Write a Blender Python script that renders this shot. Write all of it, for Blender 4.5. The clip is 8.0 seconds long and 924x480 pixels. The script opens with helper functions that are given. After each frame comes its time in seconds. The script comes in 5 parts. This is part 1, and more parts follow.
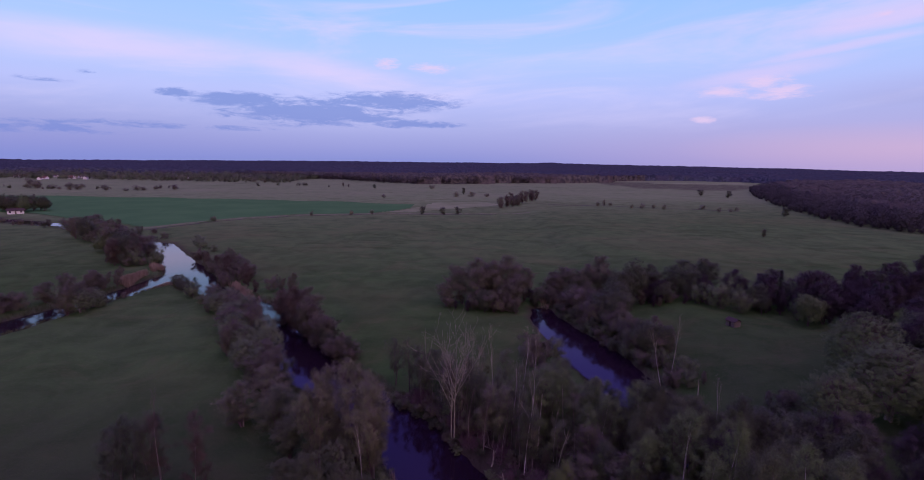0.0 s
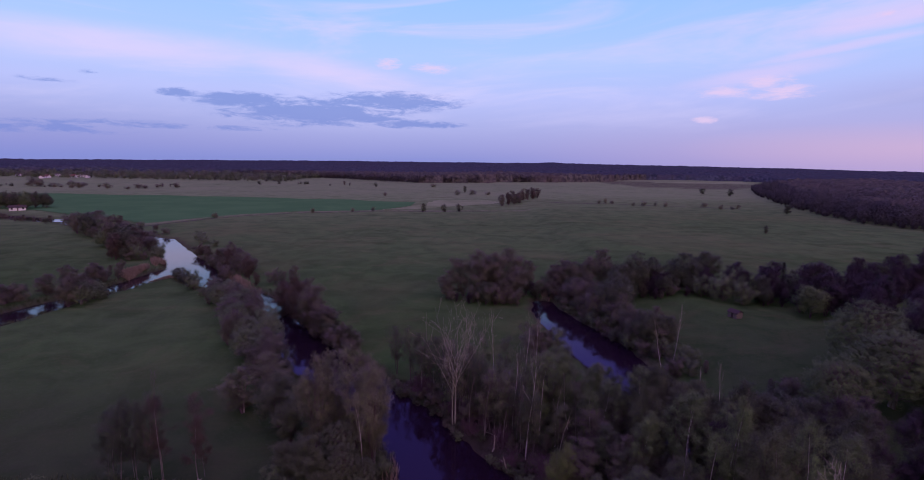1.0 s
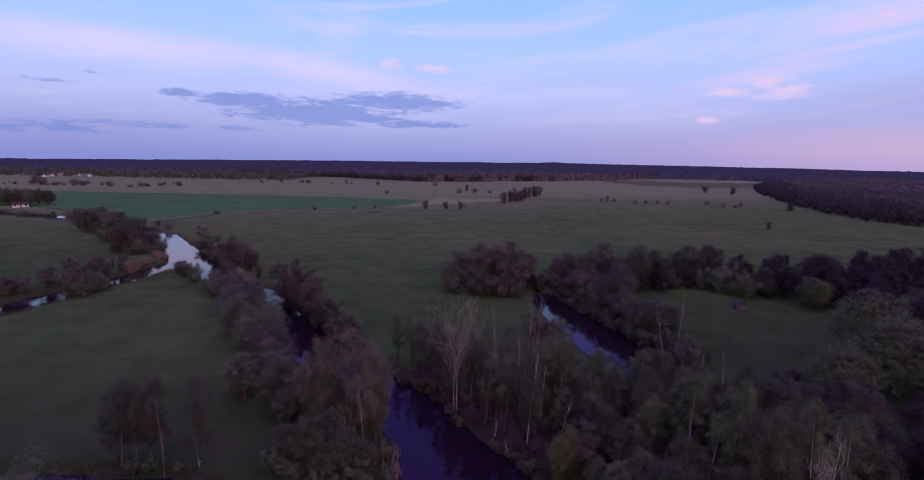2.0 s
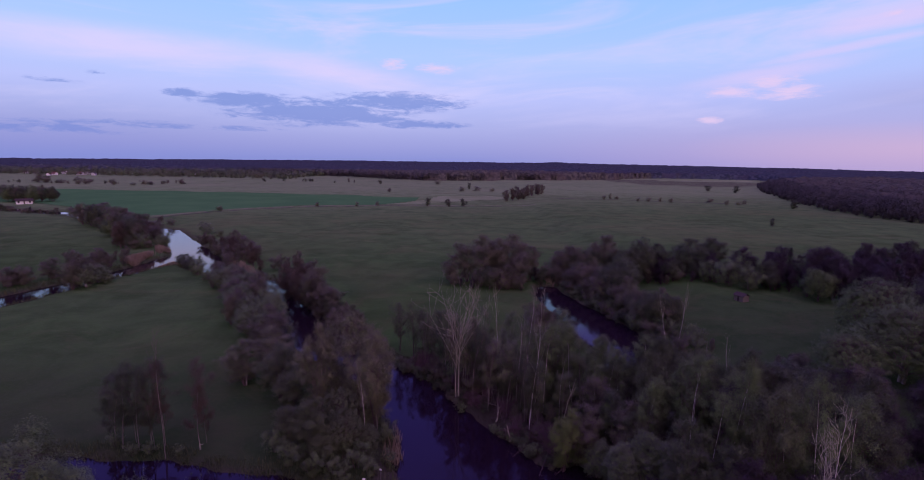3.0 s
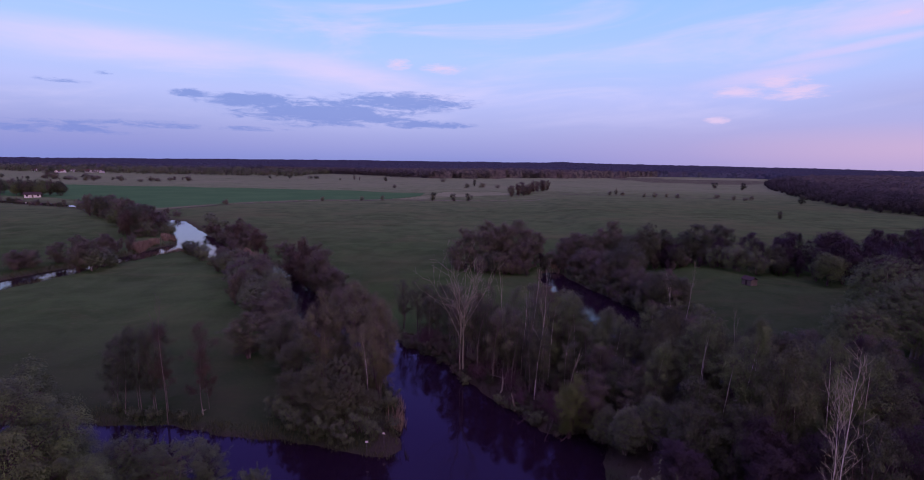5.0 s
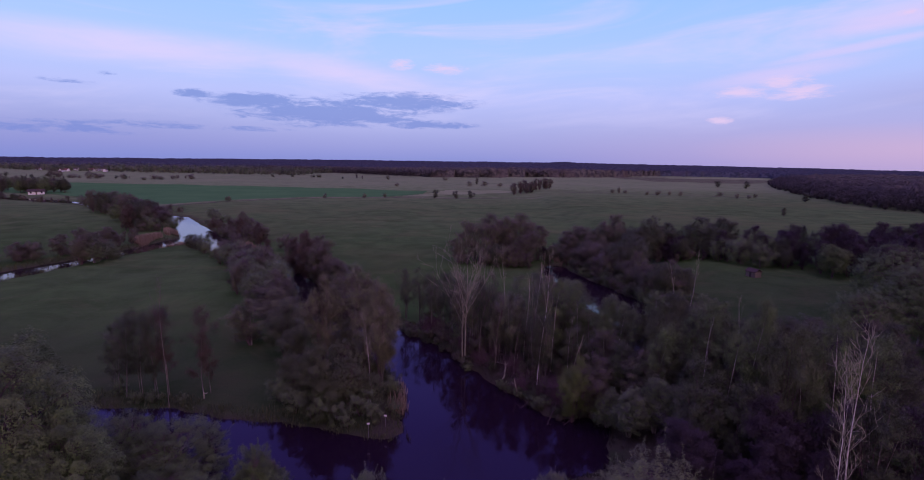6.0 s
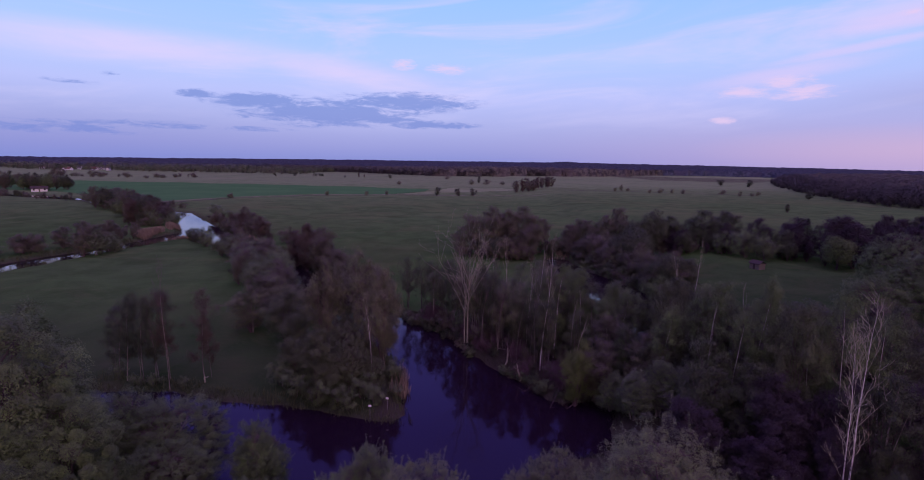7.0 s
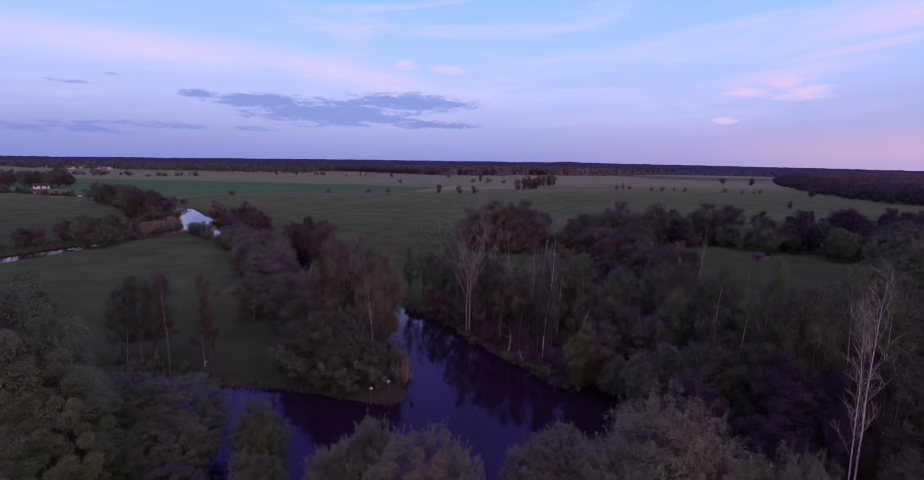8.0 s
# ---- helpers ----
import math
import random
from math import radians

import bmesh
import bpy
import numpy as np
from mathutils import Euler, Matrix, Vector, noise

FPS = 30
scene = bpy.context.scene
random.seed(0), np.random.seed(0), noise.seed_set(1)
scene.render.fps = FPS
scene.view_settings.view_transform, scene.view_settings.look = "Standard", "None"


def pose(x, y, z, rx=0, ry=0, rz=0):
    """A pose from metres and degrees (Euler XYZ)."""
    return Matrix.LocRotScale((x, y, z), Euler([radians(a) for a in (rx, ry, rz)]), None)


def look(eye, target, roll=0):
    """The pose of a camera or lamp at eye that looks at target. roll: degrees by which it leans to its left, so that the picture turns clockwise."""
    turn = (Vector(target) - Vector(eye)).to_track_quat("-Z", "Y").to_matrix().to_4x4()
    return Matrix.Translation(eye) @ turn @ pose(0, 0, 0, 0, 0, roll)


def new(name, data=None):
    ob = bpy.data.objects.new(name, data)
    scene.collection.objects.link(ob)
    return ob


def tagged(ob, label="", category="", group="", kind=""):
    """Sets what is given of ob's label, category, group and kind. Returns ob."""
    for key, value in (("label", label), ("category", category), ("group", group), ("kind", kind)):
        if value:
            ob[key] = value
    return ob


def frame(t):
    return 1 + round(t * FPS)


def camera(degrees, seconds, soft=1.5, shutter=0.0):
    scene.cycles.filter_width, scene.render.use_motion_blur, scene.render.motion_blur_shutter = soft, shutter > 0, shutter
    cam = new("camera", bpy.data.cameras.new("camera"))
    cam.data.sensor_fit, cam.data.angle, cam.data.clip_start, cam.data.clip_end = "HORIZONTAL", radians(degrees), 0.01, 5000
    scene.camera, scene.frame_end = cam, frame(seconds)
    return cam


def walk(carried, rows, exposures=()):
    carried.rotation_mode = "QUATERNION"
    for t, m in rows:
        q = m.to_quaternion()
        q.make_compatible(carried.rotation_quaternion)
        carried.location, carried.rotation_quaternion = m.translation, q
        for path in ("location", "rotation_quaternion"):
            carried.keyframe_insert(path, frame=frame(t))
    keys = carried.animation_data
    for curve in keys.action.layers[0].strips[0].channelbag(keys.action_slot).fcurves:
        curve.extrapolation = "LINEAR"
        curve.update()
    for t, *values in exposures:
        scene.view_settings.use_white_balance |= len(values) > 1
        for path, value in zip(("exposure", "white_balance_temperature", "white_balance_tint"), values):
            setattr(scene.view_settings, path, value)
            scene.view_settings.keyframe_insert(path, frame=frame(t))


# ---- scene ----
# the drone sinks straight down over the river, turning very slowly to its left
cam = camera(85.5, 8.0, 1.0)
ROWS = [
    (0.0, -0.065, 1.24, 46.145, -8.991, 0.759, -0.091),
    (0.5, -0.046, 1.187, 44.927, -8.986, 0.768, -0.031),
    (1.0, -0.018, 1.139, 43.714, -8.982, 0.778, 0.052),
    (1.5, 0.017, 1.095, 42.506, -8.978, 0.788, 0.154),
    (2.0, 0.057, 1.056, 41.305, -8.973, 0.798, 0.272),
    (2.5, 0.1, 1.024, 40.11, -8.969, 0.808, 0.403),
    (3.0, 0.145, 1.0, 38.922, -8.965, 0.817, 0.544),
    (3.5, 0.188, 0.983, 37.741, -8.96, 0.827, 0.692),
    (4.0, 0.229, 0.976, 36.568, -8.956, 0.837, 0.843),
    (4.5, 0.266, 0.978, 35.403, -8.951, 0.847, 0.994),
    (5.0, 0.295, 0.992, 34.247, -8.947, 0.857, 1.143),
    (5.5, 0.316, 1.017, 33.099, -8.943, 0.866, 1.286),
    (6.0, 0.327, 1.054, 31.962, -8.938, 0.876, 1.42),
    (6.5, 0.325, 1.105, 30.833, -8.934, 0.886, 1.542),
    (7.0, 0.308, 1.17, 29.715, -8.93, 0.896, 1.649),
    (7.5, 0.275, 1.25, 28.608, -8.925, 0.906, 1.738),
    (8.0, 0.223, 1.347, 27.512, -8.921, 0.915, 1.805),
]
walk(cam, [(t, pose(x, y, z) @ pose(0, 0, 0, 0, 0, yaw) @ pose(0, 0, 0, 90 + pitch) @ pose(0, 0, 0, 0, 0, roll)) for t, x, y, z, pitch, roll, yaw in ROWS],
     [(0.0, 0.0, 6500, 15), (8.0, 0.0, 6500, 15)])


# ---- world: dusk sky with thin pink cirrus and one grey-blue cloud bank ----
class Nodes:
    """Short hand for wiring a node tree."""

    def __init__(self, tree):
        self.tree = tree

    def add(self, kind, **sets):
        n = self.tree.nodes.new(kind)
        for k, v in sets.items():
            setattr(n, k, v)
        return n

    def link(self, a, b):
        self.tree.links.new(a, b)

    def feed(self, sock, v):
        if isinstance(v, (int, float)):
            sock.default_value = v
        elif isinstance(v, tuple):
            sock.default_value = v if len(v) == len(sock.default_value) else (*v, 1)[:len(sock.default_value)]
        else:
            self.link(v, sock)

    def math(self, op, a, b=0.0, c=0.0, clamp=False):
        n = self.add("ShaderNodeMath", operation=op, use_clamp=clamp)
        for s, v in zip(n.inputs, (a, b, c)):
            self.feed(s, v)
        return n.outputs[0]

    def mix(self, f, a, b, blend="MIX"):
        n = self.add("ShaderNodeMix", data_type="RGBA", blend_type=blend)
        self.feed(n.inputs[0], f)
        self.feed(n.inputs[6], a)
        self.feed(n.inputs[7], b)
        return n.outputs[2]

    def step(self, v, lo, hi):
        n = self.add("ShaderNodeMapRange", interpolation_type="SMOOTHSTEP")
        self.feed(n.inputs[0], v)
        self.feed(n.inputs[1], lo)
        self.feed(n.inputs[2], hi)
        return n.outputs[0]

    def noise(self, vec, scale, detail=3.0, rough=0.55, warp=0.0):
        n = self.add("ShaderNodeTexNoise")
        if vec is not None:
            self.link(vec, n.inputs["Vector"])
        n.inputs["Scale"].default_value = scale
        n.inputs["Detail"].default_value = detail
        n.inputs["Roughness"].default_value = rough
        n.inputs["Distortion"].default_value = warp
        return n.outputs[0]

    def vec(self, x, y, z=0.0):
        n = self.add("ShaderNodeCombineXYZ")
        for s, v in zip(n.inputs, (x, y, z)):
            self.feed(s, v)
        return n.outputs[0]

    def ramp(self, f, stops):
        n = self.add("ShaderNodeValToRGB")
        self.feed(n.inputs[0], f)
        el = n.color_ramp.elements
        el[0].position, el[0].color = stops[0][0], (*stops[0][1], 1)
        el[1].position, el[1].color = stops[-1][0], (*stops[-1][1], 1)
        for p, c in stops[1:-1]:
            el.new(p).color = (*c, 1)
        return n.outputs[0]


def srgb(r, g, b):
    return tuple(((v / 255 + 0.055) / 1.055) ** 2.4 if v > 10 else v / 255 / 12.92 for v in (r, g, b))


SUN_AZ, SUN_EL = 152.0, 2.0     # the sun has gone down behind the camera, to its right
world = bpy.data.worlds.new("dusk_sky")
scene.world = world
world.use_nodes = True
w = Nodes(world.node_tree)
world.node_tree.nodes.clear()
geo = w.add("ShaderNodeTexCoord")
sep = w.add("ShaderNodeSeparateXYZ")
w.link(geo.outputs["Generated"], sep.inputs[0])
DEG = 180 / math.pi
el = w.math("MULTIPLY", w.math("ARCSINE", sep.outputs[2]), DEG)
az = w.math("MULTIPLY", w.math("ARCTAN2", sep.outputs[0], sep.outputs[1]), DEG)


def bump_at(a, e, ra, re, lean=0.0):
    """1 in the middle of a patch of sky at azimuth a, elevation e, falling to 0 over its half sizes."""
    da = w.math("SUBTRACT", az, a)
    de = w.math("SUBTRACT", w.math("SUBTRACT", el, e), w.math("MULTIPLY", da, lean))
    q = w.math("ADD", w.math("POWER", w.math("ABSOLUTE", w.math("DIVIDE", da, ra)), 2.0), w.math("POWER", w.math("ABSOLUTE", w.math("DIVIDE", de, re)), 2.0))
    return w.math("SUBTRACT", 1.0, w.math("SQRT", q), clamp=True)


sky = w.ramp(w.math("DIVIDE", el, 90.0), [
    (0.0, srgb(136, 149, 216)), (0.04, srgb(158, 171, 233)), (0.075, srgb(177, 190, 250)), (0.12, srgb(170, 200, 255)), (0.19, srgb(150, 196, 255)),
    (0.205, (0.21, 0.21, 0.80)), (0.25, (0.155, 0.135, 0.84)), (0.33, (0.135, 0.10, 0.80)), (0.5, (0.23, 0.16, 0.90)), (0.7, (0.76, 0.44, 1.36)), (1.0, (0.96, 0.55, 1.58))])
# afterglow round the place where the sun went down
near_sun = w.math("COSINE", w.math("DIVIDE", w.math("SUBTRACT", az, SUN_AZ), DEG))
glow_back = w.math("MULTIPLY", w.step(near_sun, -0.25, 1.0), w.math("SUBTRACT", 1.0, w.step(el, 0.0, 80.0)))
sky = w.mix(glow_back, sky, (1.48, 0.86, 1.12))
low = w.math("SUBTRACT", 1.0, w.step(el, 0.0, 7.0))
sky = w.mix(w.math("MULTIPLY", w.math("MULTIPLY", w.step(az, -6.0, 44.0), low), 0.62), sky, srgb(200, 174, 216))
sky = w.mix(w.math("MULTIPLY", w.math("MULTIPLY", w.math("SUBTRACT", 1.0, w.step(az, -42.0, -8.0)), low), 0.6), sky, srgb(126, 142, 214))
# thin cirrus: long streaks drawn out along the sky
streak = w.noise(w.vec(w.math("MULTIPLY", az, 0.035), w.math("SUBTRACT", w.math("MULTIPLY", el, 0.22), w.math("MULTIPLY", az, 0.012)), 3.1), 1.0, 5.0, 0.6, 0.8)
veil = w.math("MULTIPLY", w.step(streak, 0.42, 0.72), w.math("MULTIPLY", w.step(el, 2.0, 8.0), w.math("SUBTRACT", 1.0, w.step(el, 15.5, 19.5))))
sky = w.mix(w.math("MULTIPLY", veil, 0.8), sky, srgb(208, 206, 252))
fine = w.noise(w.vec(w.math("MULTIPLY", az, 0.12), w.math("MULTIPLY", el, 0.7), 9.0), 1.0, 6.0, 0.62, 0.6)
band_l = w.math("MAXIMUM", bump_at(-34.0, 10.0, 24.0, 2.5, 0.02), bump_at(-15.0, 9.2, 16.0, 2.2, -0.13))
sky = w.mix(w.math("MULTIPLY", w.step(w.math("MULTIPLY", band_l, w.math("ADD", fine, 0.45)), 0.05, 0.95), 0.72), sky, srgb(222, 208, 250))
band_r = w.math("MAXIMUM", bump_at(35.0, 10.2, 11.0, 0.7, 0.13), w.math("MAXIMUM", bump_at(38.0, 12.2, 10.0, 1.5, 0.1), bump_at(30.0, 8.6, 12.0, 1.3, 0.12)))
sky = w.mix(w.math("MULTIPLY", w.step(w.math("MULTIPLY", band_r, w.math("ADD", fine, 0.45)), 0.12, 0.85), 0.55), sky, srgb(222, 203, 248))
glow = bump_at(44.0, 1.6, 22.0, 2.4)
sky = w.mix(w.math("MULTIPLY", glow, 0.4), sky, srgb(226, 188, 214))
# grey-blue bank and small wisps
rag = w.noise(w.vec(w.math("MULTIPLY", az, 0.36), w.math("MULTIPLY", el, 1.7), 4.0), 1.0, 9.0, 0.72, 0.5)
bank = bump_at(-16.4, 4.95, 12.0, 1.9)
for a, e, ra, re, much in ((-24.6, 6.2, 6.8, 1.2, 0.92), (-30.2, 6.6, 2.6, 0.6, 0.7), (-9.3, 6.7, 10.0, 1.4, 0.9), (-7.4, 4.4, 7.5, 0.65, 0.85), (-13.0, 4.9, 7.5, 0.9, 0.9), (-41.0, 2.9, 9.0, 0.8, 0.62), (-33.6, 3.5, 7.5, 0.5, 0.6), (-26.0, 3.4, 6.0, 0.35, 0.5), (-40.2, 6.9, 2.6, 0.36, 0.55), (-37.3, 7.8, 1.0, 0.3, 0.55)):
    bank = w.math("MAXIMUM", bank, w.math("MULTIPLY", bump_at(a + 1.3, e - 0.4, ra, re), much))
grey = w.step(w.math("ADD", w.math("MULTIPLY", bank, 0.85), w.math("MULTIPLY", w.math("SUBTRACT", rag, 0.5), 1.9)), 0.04, 0.52)
grey = w.math("MULTIPLY", grey, w.step(bank, 0.02, 0.2))
sky = w.mix(w.math("MULTIPLY", w.math("MULTIPLY", w.step(bump_at(43.0, 6.0, 14.0, 2.6), 0.0, 0.9), w.math("ADD", fine, 0.2)), 0.6), sky, srgb(160, 164, 218))
sky = w.mix(w.math("MULTIPLY", grey, 0.84), sky, srgb(106, 136, 216))
puff = bump_at(27.0, 7.0, 3.6, 0.85)
for a, e, ra, re in ((31.6, 6.8, 4.2, 0.9), (30.3, 7.8, 3.0, 0.9), (25.0, 4.4, 1.6, 0.5), (38.5, 12.6, 1.2, 0.4), (-3.5, 9.9, 3.0, 0.8), (-8.5, 10.3, 2.0, 0.8)):
    puff = w.math("MAXIMUM", puff, bump_at(a, e, ra, re))
pink = w.step(w.math("ADD", puff, w.math("MULTIPLY", w.math("SUBTRACT", rag, 0.5), 2.4)), 0.05, 1.05)
sky = w.mix(w.math("MULTIPLY", w.math("MULTIPLY", pink, w.step(puff, 0.02, 0.25)), 0.8), sky, srgb(228, 204, 242))
sky_tex = w.add("ShaderNodeTexSky", sky_type="NISHITA", sun_disc=False, sun_elevation=radians(SUN_EL), sun_rotation=radians(SUN_AZ))
sky = w.mix(0.03, sky, sky_tex.outputs[0])
back = w.add("ShaderNodeBackground")
w.link(sky, back.inputs[0])
back.inputs[1].default_value = 1.0
w.link(back.outputs[0], w.add("ShaderNodeOutputWorld").inputs[0])

sun = new("sun", bpy.data.lights.new("sun", "SUN"))
sun.data.energy, sun.data.angle, sun.data.color = 0.25, radians(40), (1.0, 0.74, 0.76)
sun.matrix_world = look((0, 0, 90), (-math.sin(radians(SUN_AZ)) * 90, -math.cos(radians(SUN_AZ)) * 90, 90 - 90 * math.tan(radians(14))))


# ---- materials ----
def material(name, build, rough=0.85, spec=0.25):
    m = bpy.data.materials.new(name)
    m.use_nodes = True
    n = Nodes(m.node_tree)
    bsdf = m.node_tree.nodes["Principled BSDF"]
    bsdf.inputs["Roughness"].default_value = rough
    bsdf.inputs["Specular IOR Level"].default_value = spec
    tex = n.add("ShaderNodeTexCoord")
    color, height, depth = build(n, tex.outputs["Object"])
    n.feed(bsdf.inputs["Base Color"], color)
    if height is not None:
        b = n.add("ShaderNodeBump")
        b.inputs["Strength"].default_value = 1.0
        b.inputs["Distance"].default_value = depth
        n.link(height, b.inputs["Height"])
        n.link(b.outputs[0], bsdf.inputs["Normal"])
    return m


def leaf_material(name, dark, light, other, wide=0.5, gloss=0.12, patch_scale=0.35, vary=0.35, grain=1.3):
    """Foliage: varies from leaf to leaf, through the crown and from tree to tree, clump shading included; a part of the
    light comes through.
    """
    m = bpy.data.materials.new(name)
    m.use_nodes = True
    n = Nodes(m.node_tree)
    bsdf = m.node_tree.nodes["Principled BSDF"]
    bsdf.inputs["Roughness"].default_value = 0.55
    bsdf.inputs["Specular IOR Level"].default_value = gloss
    tex, isle, own = n.add("ShaderNodeTexCoord"), n.add("ShaderNodeNewGeometry"), n.add("ShaderNodeObjectInfo")
    # tufts run from dark to light tone: clump shading put into the colour
    tuft_shade = n.step(n.noise(tex.outputs["Object"], grain, 3.0, 0.6), 0.36, 0.66)
    c = n.mix(n.math("ADD", n.math("MULTIPLY", isle.outputs["Random Per Island"], vary), n.math("MULTIPLY", tuft_shade, 0.65)), dark, light)
    patch = n.noise(tex.outputs["Object"], patch_scale, 4.0)
    c = n.mix(n.math("MULTIPLY", n.step(patch, 0.45, 0.65), wide), c, other)
    c = n.mix(n.math("MULTIPLY", own.outputs["Random"], 0.45), c, n.mix(0.5, c, other))
    n.link(c, bsdf.inputs["Base Color"])
    tr = n.add("ShaderNodeBsdfTranslucent")
    n.link(c, tr.inputs[0])
    mixer = n.add("ShaderNodeMixShader")
    mixer.inputs[0].default_value = 0.3
    n.link(bsdf.outputs[0], mixer.inputs[1])
    n.link(tr.outputs[0], mixer.inputs[2])
    n.link(mixer.outputs[0], m.node_tree.nodes["Material Output"].inputs[0])
    return m


def bark(name, a, b, scale=3.0, marks=None):
    def build(n, p):
        s = n.add("ShaderNodeMapping")
        n.link(p, s.inputs[0])
        s.inputs["Scale"].default_value = (1, 1, 0.25 if marks is None else 2.5)
        g = n.noise(s.outputs[0], scale, 5.0, 0.65)
        c = n.mix(n.step(g, 0.35, 0.65), a, b)
        if marks is not None:
            c = n.mix(n.step(n.noise(s.outputs[0], scale * 1.7, 2.0), 0.58, 0.68), c, marks)
        return c, g, 0.02
    return material(name, build, 0.9, 0.15)


def ground_build(n, p):
    att = n.add("ShaderNodeVertexColor", layer_name="cover")
    s = n.add("ShaderNodeSeparateColor")
    n.link(att.outputs[0], s.inputs[0])
    big, mid, small = n.noise(p, 0.012, 4.0, 0.6, 0.4), n.noise(p, 0.09, 5.0, 0.62, 0.6), n.noise(p, 1.4, 4.0, 0.7)
    st = n.add("ShaderNodeMapping")
    n.link(p, st.inputs[0])
    st.inputs["Rotation"].default_value = (0, 0, radians(14))
    st.inputs["Scale"].default_value = (0.012, 0.09, 1)
    rows = n.noise(st.outputs[0], 1.0, 4.0, 0.6)
    c = n.mix(n.step(mid, 0.35, 0.68), (0.023, 0.060, 0.015), (0.037, 0.089, 0.021))
    c = n.mix(n.math("MULTIPLY", n.step(big, 0.46, 0.66), 0.5), c, (0.084, 0.100, 0.038))
    worn = n.noise(p, 0.045, 6.0, 0.68, 1.2)
    c = n.mix(n.math("MULTIPLY", n.step(worn, 0.5, 0.66), 0.3), c, (0.104, 0.100, 0.044))
    c = n.mix(n.math("MULTIPLY", n.step(worn, 0.5, 0.36), 0.3), c, (0.036, 0.066, 0.026))
    c = n.mix(n.math("MULTIPLY", n.step(small, 0.4, 0.75), 0.28), c, (0.078, 0.100, 0.046))
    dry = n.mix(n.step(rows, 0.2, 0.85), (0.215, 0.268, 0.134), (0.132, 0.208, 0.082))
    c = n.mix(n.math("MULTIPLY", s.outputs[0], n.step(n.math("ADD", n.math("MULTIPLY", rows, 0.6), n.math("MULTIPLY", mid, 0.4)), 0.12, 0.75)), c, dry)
    straw = n.mix(n.step(rows, 0.3, 0.75), (0.215, 0.262, 0.138), (0.150, 0.206, 0.092))
    c = n.mix(n.math("MULTIPLY", att.outputs[1], n.step(n.math("ADD", n.math("MULTIPLY", rows, 0.5), n.math("MULTIPLY", big, 0.5)), 0.3, 0.62)), c, straw)
    c = n.mix(n.math("MULTIPLY", s.outputs[1], n.step(mid, 0.2, 0.55)), c, (0.056, 0.044, 0.038))
    c = n.mix(n.math("MULTIPLY", s.outputs[2], n.step(mid, 0.25, 0.6)), c, (0.078, 0.080, 0.052))
    fine = n.noise(p, 6.0, 3.0, 0.7)
    return c, n.math("ADD", fine, n.math("MULTIPLY", small, 1.5)), 0.16


M_GROUND = material("meadow", ground_build, 1.0, 0.0)
M_CROP = material("young_crop", lambda n, p: (n.mix(n.step(n.noise(p, 0.03, 5.0, 0.6, 0.5), 0.35, 0.7), (0.060, 0.152, 0.054), (0.074, 0.174, 0.062)), n.noise(p, 2.0), 0.15), 1.0, 0.0)
M_TRACK = material("dry_verge", lambda n, p: (n.mix(n.step(n.noise(p, 0.15, 4.0), 0.35, 0.65), (0.15, 0.175, 0.095), (0.10, 0.14, 0.062)), n.noise(p, 2.0), 0.1), 1.0, 0.0)
M_SOIL = material("wet_soil", lambda n, p: (n.mix(n.noise(p, 0.4, 5.0), (0.03, 0.027, 0.02), (0.06, 0.05, 0.035)), n.noise(p, 2.0), 0.1), 0.9, 0.2)


def water_build(n, p):
    a = n.noise(p, 0.35, 3.0, 0.5)
    b = n.noise(p, 2.2, 2.0, 0.5)
    # purple-black base puts the tone of shaded reflections into the water's colour
    return n.mix(n.noise(p, 0.05, 2.0), (0.009, 0.004, 0.010), (0.013, 0.006, 0.014)), n.math("ADD", a, n.math("MULTIPLY", b, 0.25)), 0.012


M_WATER = material("river_water", water_build, 0.03, 0.5)
M_WATER.node_tree.nodes["Principled BSDF"].inputs["IOR"].default_value = 1.333
BARK_DARK = bark("dark_bark", (0.045, 0.032, 0.036), (0.10, 0.072, 0.072))
BARK_GREY = bark("grey_bark", (0.13, 0.115, 0.10), (0.24, 0.21, 0.18))
BARK_BIRCH = bark("birch_bark", (0.58, 0.56, 0.50), (0.38, 0.36, 0.32), 2.0, (0.07, 0.06, 0.055))
BARK_DEAD = bark("bare_grey_wood", (0.34, 0.33, 0.245), (0.20, 0.195, 0.145), 4.0)
# purple cast of twigs and dark bark imitates the shade inside the crowns
TWIG_BROWN = bark("shade_brown_twigs", (0.085, 0.050, 0.061), (0.130, 0.081, 0.094), 1.0)
# tree leaves: dark tones hold the purple of shade, light tones the lit olive
LEAF_GREEN = leaf_material("spring_leaves", (0.044, 0.055, 0.041), (0.160, 0.229, 0.075), (0.105, 0.132, 0.051))
LEAF_WILLOW = leaf_material("willow_leaves", (0.061, 0.048, 0.075), (0.187, 0.274, 0.086), (0.119, 0.142, 0.067))
LEAF_PALE = leaf_material("pale_willow_leaves", (0.072, 0.064, 0.068), (0.217, 0.277, 0.095), (0.135, 0.144, 0.068))
LEAF_OLIVE = leaf_material("olive_leaves", (0.047, 0.049, 0.043), (0.129, 0.159, 0.065), (0.087, 0.098, 0.047))
LEAF_BUDS = leaf_material("willow_buds", (0.087, 0.058, 0.090), (0.193, 0.242, 0.087), (0.141, 0.130, 0.072))
